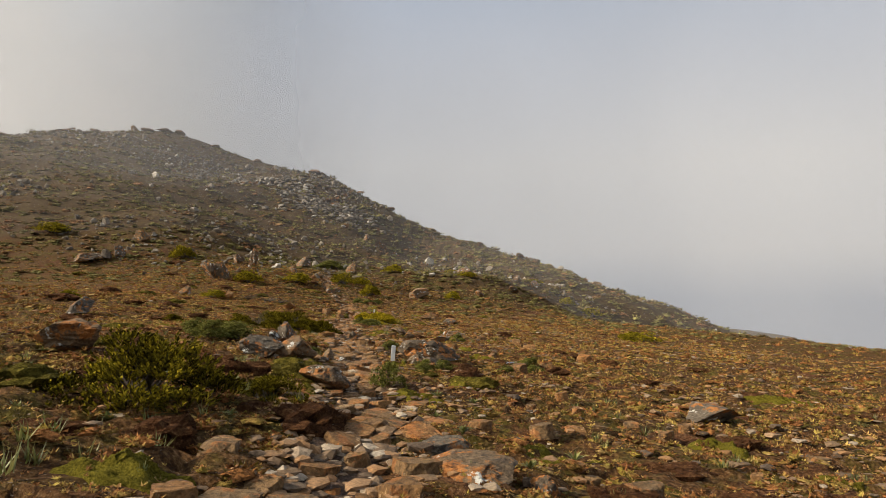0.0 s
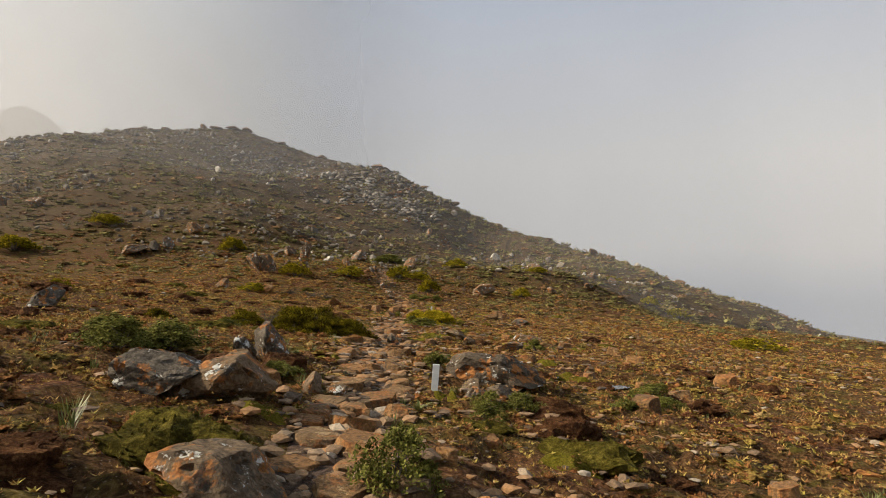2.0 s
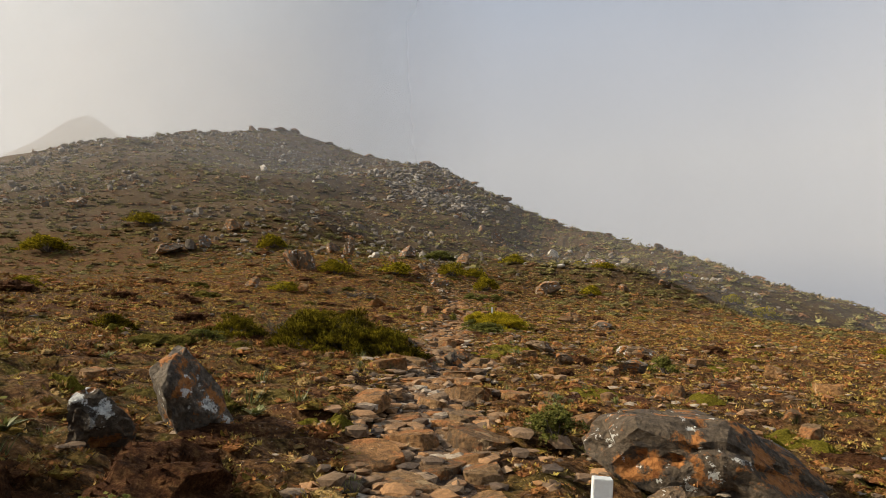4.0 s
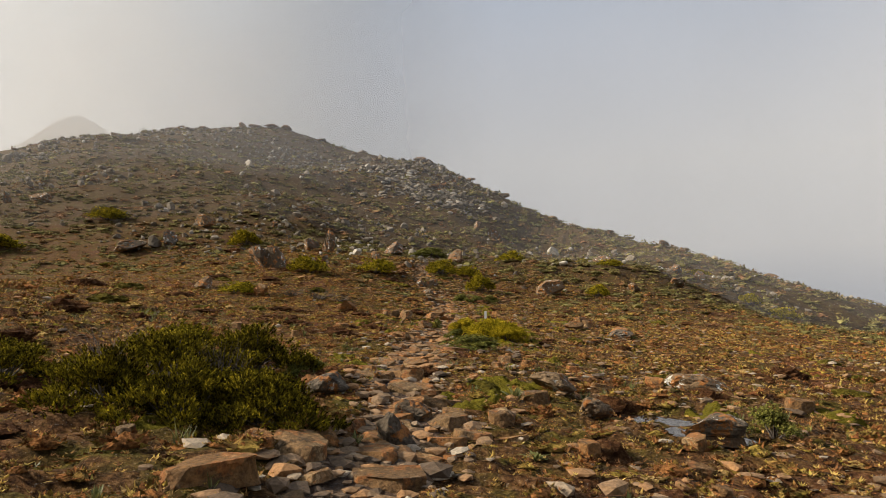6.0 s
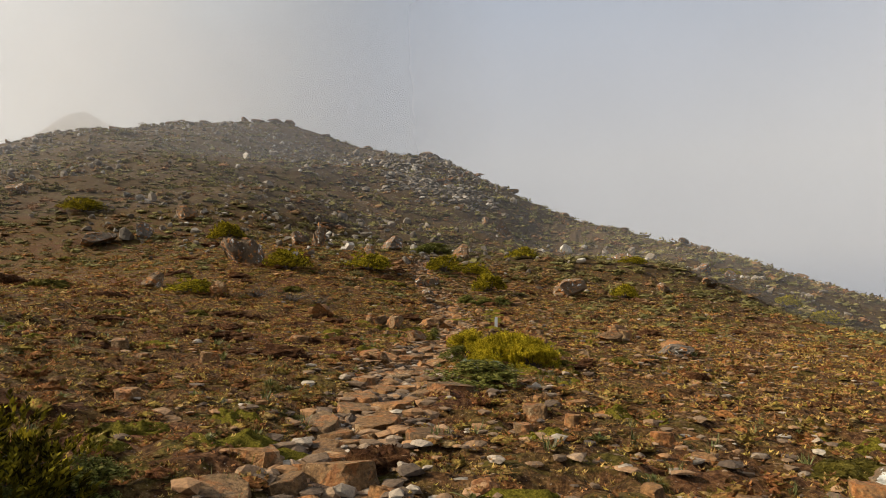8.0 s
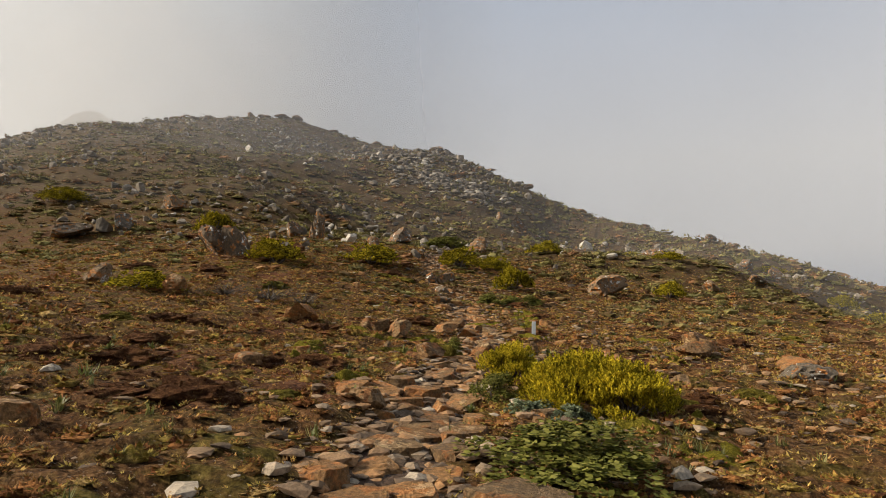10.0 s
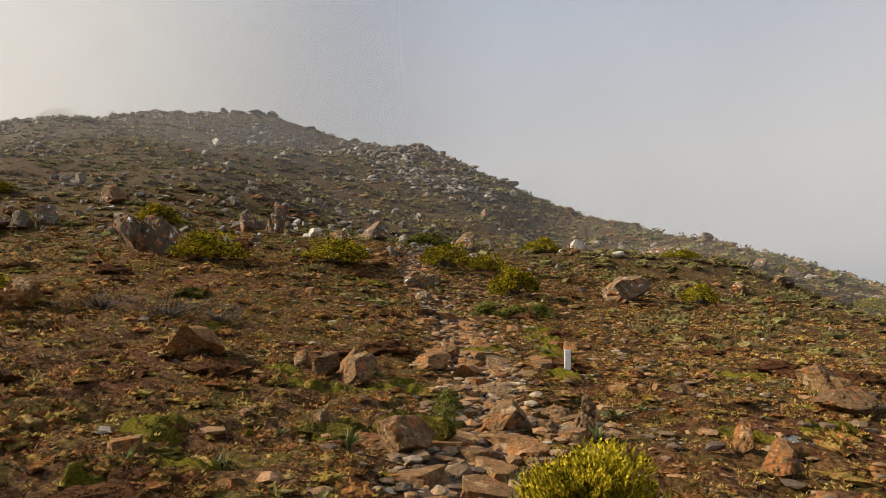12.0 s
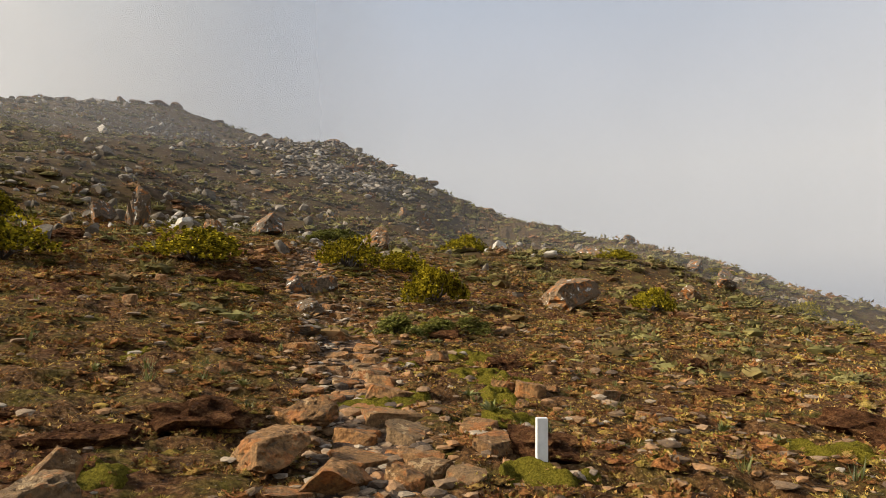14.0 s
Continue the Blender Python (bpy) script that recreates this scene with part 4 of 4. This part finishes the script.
x, y = hill(36000, -120, 70, 46, 195)
near = rng.uniform(0, 1, len(x)) < np.clip(64 / y, 0, 1) ** 1.5
x, y = x[near], y[near]
s = np.minimum(rng.gamma(2.2, 0.24, len(x)) * np.clip(y / 75, 0.6, 1.5) + 0.22, 0.017 * y)
SCRUB = [clump_shape(k + 90, 32, 0.16, 0.45, 0.88) for k in range(6)] + [clump_shape(k + 96, 12, 0.24, 0.45, 0.9) for k in range(6)]
v, f = strew(SCRUB, on_ground(x, y, 0.02), np.stack([s * 1.25, s, s * rng.uniform(0.35, 0.85, len(x))], 1), rng.uniform(0, 6.28, len(x)), np.where(y < 78, rng.randint(0, 6, len(x)), rng.randint(6, 12, len(x))))
tagged(link_mesh("slope_scrub", v, f, M_SLOPE_BUSH), "low brown and olive scrub covering the hillside", "scrub", kind="stuff")

x, y = hill(17000, -115, 60, 50, 165)
keep = rng.uniform(0, 1, len(x)) < np.clip(0.12 + 1.9 * vnoise(x * 0.06, y * 0.06 + 5) + 0.3 * (x < -15) - 0.12 * (x > -5), 0.03, 1)
x, y = x[keep], y[keep]
s = rng.gamma(1.3, 0.14, len(x)) * np.clip(y / 70, 0.6, 1.6) + 0.12
v, f = strew(MID_ROCKS + SMALL_ROCKS, on_ground(x, y, 0.06), np.stack([s, s * 0.9, s * rng.uniform(0.4, 1.1, len(x))], 1), rng.uniform(0, 6.28, len(x)), np.where(y < 85, rng.randint(0, 8, len(x)), rng.randint(8, 18, len(x))))
tagged(link_mesh("slope_rocks", v, f, M_SLOPE_ROCK), "grey rocks scattered over the hillside", "rocks", kind="stuff")

t = rng.uniform(0, 1, 900)
x = -46 + 29 * t + rng.normal(0, 1.6, 900)
y = 146 - 28 * np.minimum(1, 1.6 * t) + rng.normal(0, 4, 900)
s = rng.uniform(0.3, 1.2, 900)
v, f = strew(MID_ROCKS, on_ground(x, y, 0.1), np.stack([s, s, s * 0.55], 1), rng.uniform(0, 6.28, 900))
tagged(link_mesh("scree", v, f, M_SLOPE_ROCK), "pale scree of broken rock below the ridge", "scree", kind="stuff")

# the far peak in the cloud
n = 60
a = np.linspace(0, 6.2832, n, endpoint=False)
rings = [(0.0, 0.97), (0.035, 0.94), (0.10, 0.82), (0.30, 0.57), (0.65, 0.26), (1.0, 0.0)]
vs = []
for rr, hh in rings:
    k = 1 + 0.25 * fbm(np.cos(a) * 3 + rr * 4, np.sin(a) * 3, 3)
    vs.append(np.stack([-292 + 300 * rr * k * np.cos(a), 340 + 200 * rr * k * np.sin(a), -20 + 124 * hh + 30 * (k - 1) * hh], 1))
vs = np.concatenate(vs)
fs = [(q * n + c, q * n + (c + 1) % n, q * n + n + (c + 1) % n, q * n + n + c) for q in range(len(rings) - 1) for c in range(n)]
tagged(link_mesh("backdrop_peak", vs, fs, M_GROUND, smooth=True), "distant rocky peak half lost in cloud", "mountain", kind="structure")


# ---- fog: thin sheets of cloud drifting over the hill ----
def fog_material(name, low, high, scale, top, east=None):
    m = bpy.data.materials.new(name)
    m.use_nodes = True
    t = m.node_tree
    t.nodes.clear()
    pos = t.nodes.new("ShaderNodeNewGeometry").outputs["Position"]
    fac = ramp(t, fnoise(t, pos, scale, 4, 0.5), (0.3, grey(low)), (0.7, grey(high)))
    parts = node(t, "ShaderNodeSeparateXYZ", i0=pos).outputs
    span = lambda sock, a, b: node(t, "ShaderNodeMapRange", i0=sock, i1=a, i2=b, i3=1.0, i4=0.0).outputs[0]
    fac = mix(t, 1.0, fac, span(parts["Z"], *top), "MULTIPLY")
    fac = mix(t, 1.0, fac, span(parts["X"], *east), "MULTIPLY") if east else fac
    dif, tra, clear = t.nodes.new("ShaderNodeBsdfDiffuse"), t.nodes.new("ShaderNodeBsdfTranslucent"), t.nodes.new("ShaderNodeBsdfTransparent")
    dif.inputs[0].default_value = tra.inputs[0].default_value = (0.9, 0.9, 0.9, 1)
    mx, out = t.nodes.new("ShaderNodeMixShader"), t.nodes.new("ShaderNodeMixShader")
    t.links.new(dif.outputs[0], mx.inputs[1])
    t.links.new(tra.outputs[0], mx.inputs[2])
    t.links.new(fac, out.inputs[0])
    t.links.new(clear.outputs[0], out.inputs[1])
    t.links.new(mx.outputs[0], out.inputs[2])
    t.links.new(out.outputs[0], t.nodes.new("ShaderNodeOutputMaterial").inputs[0])
    return m


def fog_sheet(dist, mat):
    n = 40
    a = np.linspace(-1.5, 1.5, n)
    x, y = np.sin(a) * dist - 8, np.cos(a) * dist + 10
    verts = np.concatenate([np.stack([x, y, np.full(n, -60.0)], 1), np.stack([x, y, np.full(n, 400.0)], 1)])
    faces = [(k, k + 1, n + k + 1, n + k) for k in range(n - 1)]
    ob = link_mesh("backdrop_fog", verts, faces, mat, smooth=True)
    ob.visible_shadow = False
    return tagged(ob, "thin drifting sheet of grey mountain fog", "fog", kind="structure")


M_MIST = fog_material("thin_mist", 0.0, 0.08, 0.02, (20.0, 75.0))
for dist in (64, 84, 104, 128, 154):
    fog_sheet(dist, M_MIST)
fog_sheet(235, fog_material("cloud", 0.5, 0.85, 0.014, (110.0, 200.0), (-105.0, -30.0)))

# ---- the trail, its stones last ----
ty = np.arange(-2, 60, 0.2)
tx = np.interp(ty, TRAIL_Y, TRAIL_X)
rows = []
for k in range(7):
    wob = 0.12 * vnoise(ty * 1.3 + k * 9, ty * 0.2)
    x = tx + (k - 3) * 0.15 + wob
    lift = 0.012 if 0 < k < 6 else -0.04
    rows.append(np.stack([x, ty, height(x, ty) + lift], 1))
verts = np.stack(rows, 1).reshape(-1, 3)
faces = [(q * 7 + k, q * 7 + k + 1, q * 7 + 8 + k, q * 7 + 7 + k) for q in range(len(ty) - 1) for k in range(6)]
footpath = tagged(link_mesh("footpath", verts, faces, M_SOIL, smooth=True), "worn earth and stone footpath climbing through the heath", "path", kind="structure")
SLABS = [shared_mesh("stone", slab_shape(400 + k, ICO3), M_SLAB) for k in range(12)]
PAVING = [
    (-0.33, 6.42, 0.51, 0.23), (-0.75, 5.23, 0.23, 0.18), (-3.53, 23.11, 0.59, 0.19), (-4.39, 25.07, 0.65, 0.36),
    (-4.64, 26.86, 0.53, 0.35), (-2.53, 21.77, 0.36, 0.14), (-3.13, 21.99, 0.52, 0.17), (-4.08, 23.9, 0.47, 0.2), (-4.56, 24.64, 0.33, 0.14),
    (-5.91, 32.7, 0.52, 0.19), (-5.76, 31.61, 0.3, 0.13), (-5.95, 33.98, 0.6, 0.16), (-5.49, 31.93, 0.36, 0.25), (-6.23, 40.4, 0.4, 0.18),
    (-5.65, 40.65, 0.44, 0.18), (-5.75, 41.27, 0.39, 0.16), (-6.38, 41.06, 0.48, 0.15), (-6.62, 41.63, 0.56, 0.17), (-6.26, 39.81, 0.31, 0.23),
    (-7.19, 43.6, 0.51, 0.18), (-7.52, 44.69, 0.58, 0.18), (-6.76, 42.49, 0.7, 0.16), (-5.83, 39.94, 0.36, 0.16), (-5.33, 40.37, 0.3, 0.13),
    (-1.87, 11.82, 0.36, 0.18), (-1.93, 12.58, 0.41, 0.15), (-1.89, 13.54, 0.45, 0.14), (-1.94, 14.33, 0.47, 0.16), (-2.26, 15.8, 0.56, 0.2),
    (-2.61, 17.7, 0.62, 0.29), (-1.55, 12.17, 0.32, 0.18), (-1.3, 9.12, 0.3, 0.17), (-0.91, 9.61, 0.32, 0.12), (-0.93, 8.99, 0.24, 0.1),
    (-0.53, 8.76, 0.35, 0.13), (-1.73, 11.15, 0.48, 0.21), (-1.26, 8.32, 0.32, 0.14),
]
placed = [(x, y + 0.2 * w, w) for x, y, w, h in PAVING]
tall = [min(1.3 * h, 0.25) for x, y, w, h in PAVING]
r = np.random.RandomState(5)
for n_try in range(9000):
    if len(placed) >= 300:
        break
    y = r.uniform(1.5, 54)
    w = r.uniform(0.30, 0.52) if n_try < 700 else 0.13 + r.gamma(2.0, 0.06)
    x = float(np.interp(y, TRAIL_Y, TRAIL_X)) + r.normal(0, 0.30)
    if any((x - a) ** 2 + (y - b) ** 2 < (0.42 * (w + c)) ** 2 for a, b, c in placed):
        continue
    placed.append((x, y, w))
for k, (x, y, w) in enumerate(placed):
    ob = new("stone", SLABS[k % 12])
    h = tall[k] if k < len(tall) else min(0.17, w * r.uniform(0.25, 0.5))
    ob.matrix_world = pose(x, y, height(x, y)[0] - 0.5 * h, r.normal(0, 6), r.normal(0, 6), r.uniform(0, 360)) @ Matrix.Diagonal((w * 1.15, w, h, 1))
    ob.parent = footpath

# rubble between the larger stones
y = rng.uniform(1, 56, 6500)
x = np.interp(y, TRAIL_Y, TRAIL_X) + rng.normal(0, 0.36, len(y))
big = np.array(placed)
free = np.array([np.min(np.hypot(big[:, 0] - a, big[:, 1] - b) - 0.42 * big[:, 2]) for a, b in zip(x, y)]) > 0.0
x, y = x[free], y[free]
w = 0.045 + np.minimum(rng.gamma(1.5, 0.035, len(x)), 0.14)
v, f = strew(SMALL_ROCKS, on_ground(x, y, 0.008), np.stack([w * 1.25, w, w * rng.uniform(0.3, 0.6, len(x))], 1), rng.uniform(0, 6.28, len(x)))
tagged(link_mesh("path_rubble", v, f, M_PEBBLE), "broken brown stones filling the footpath", "stones", kind="stuff")
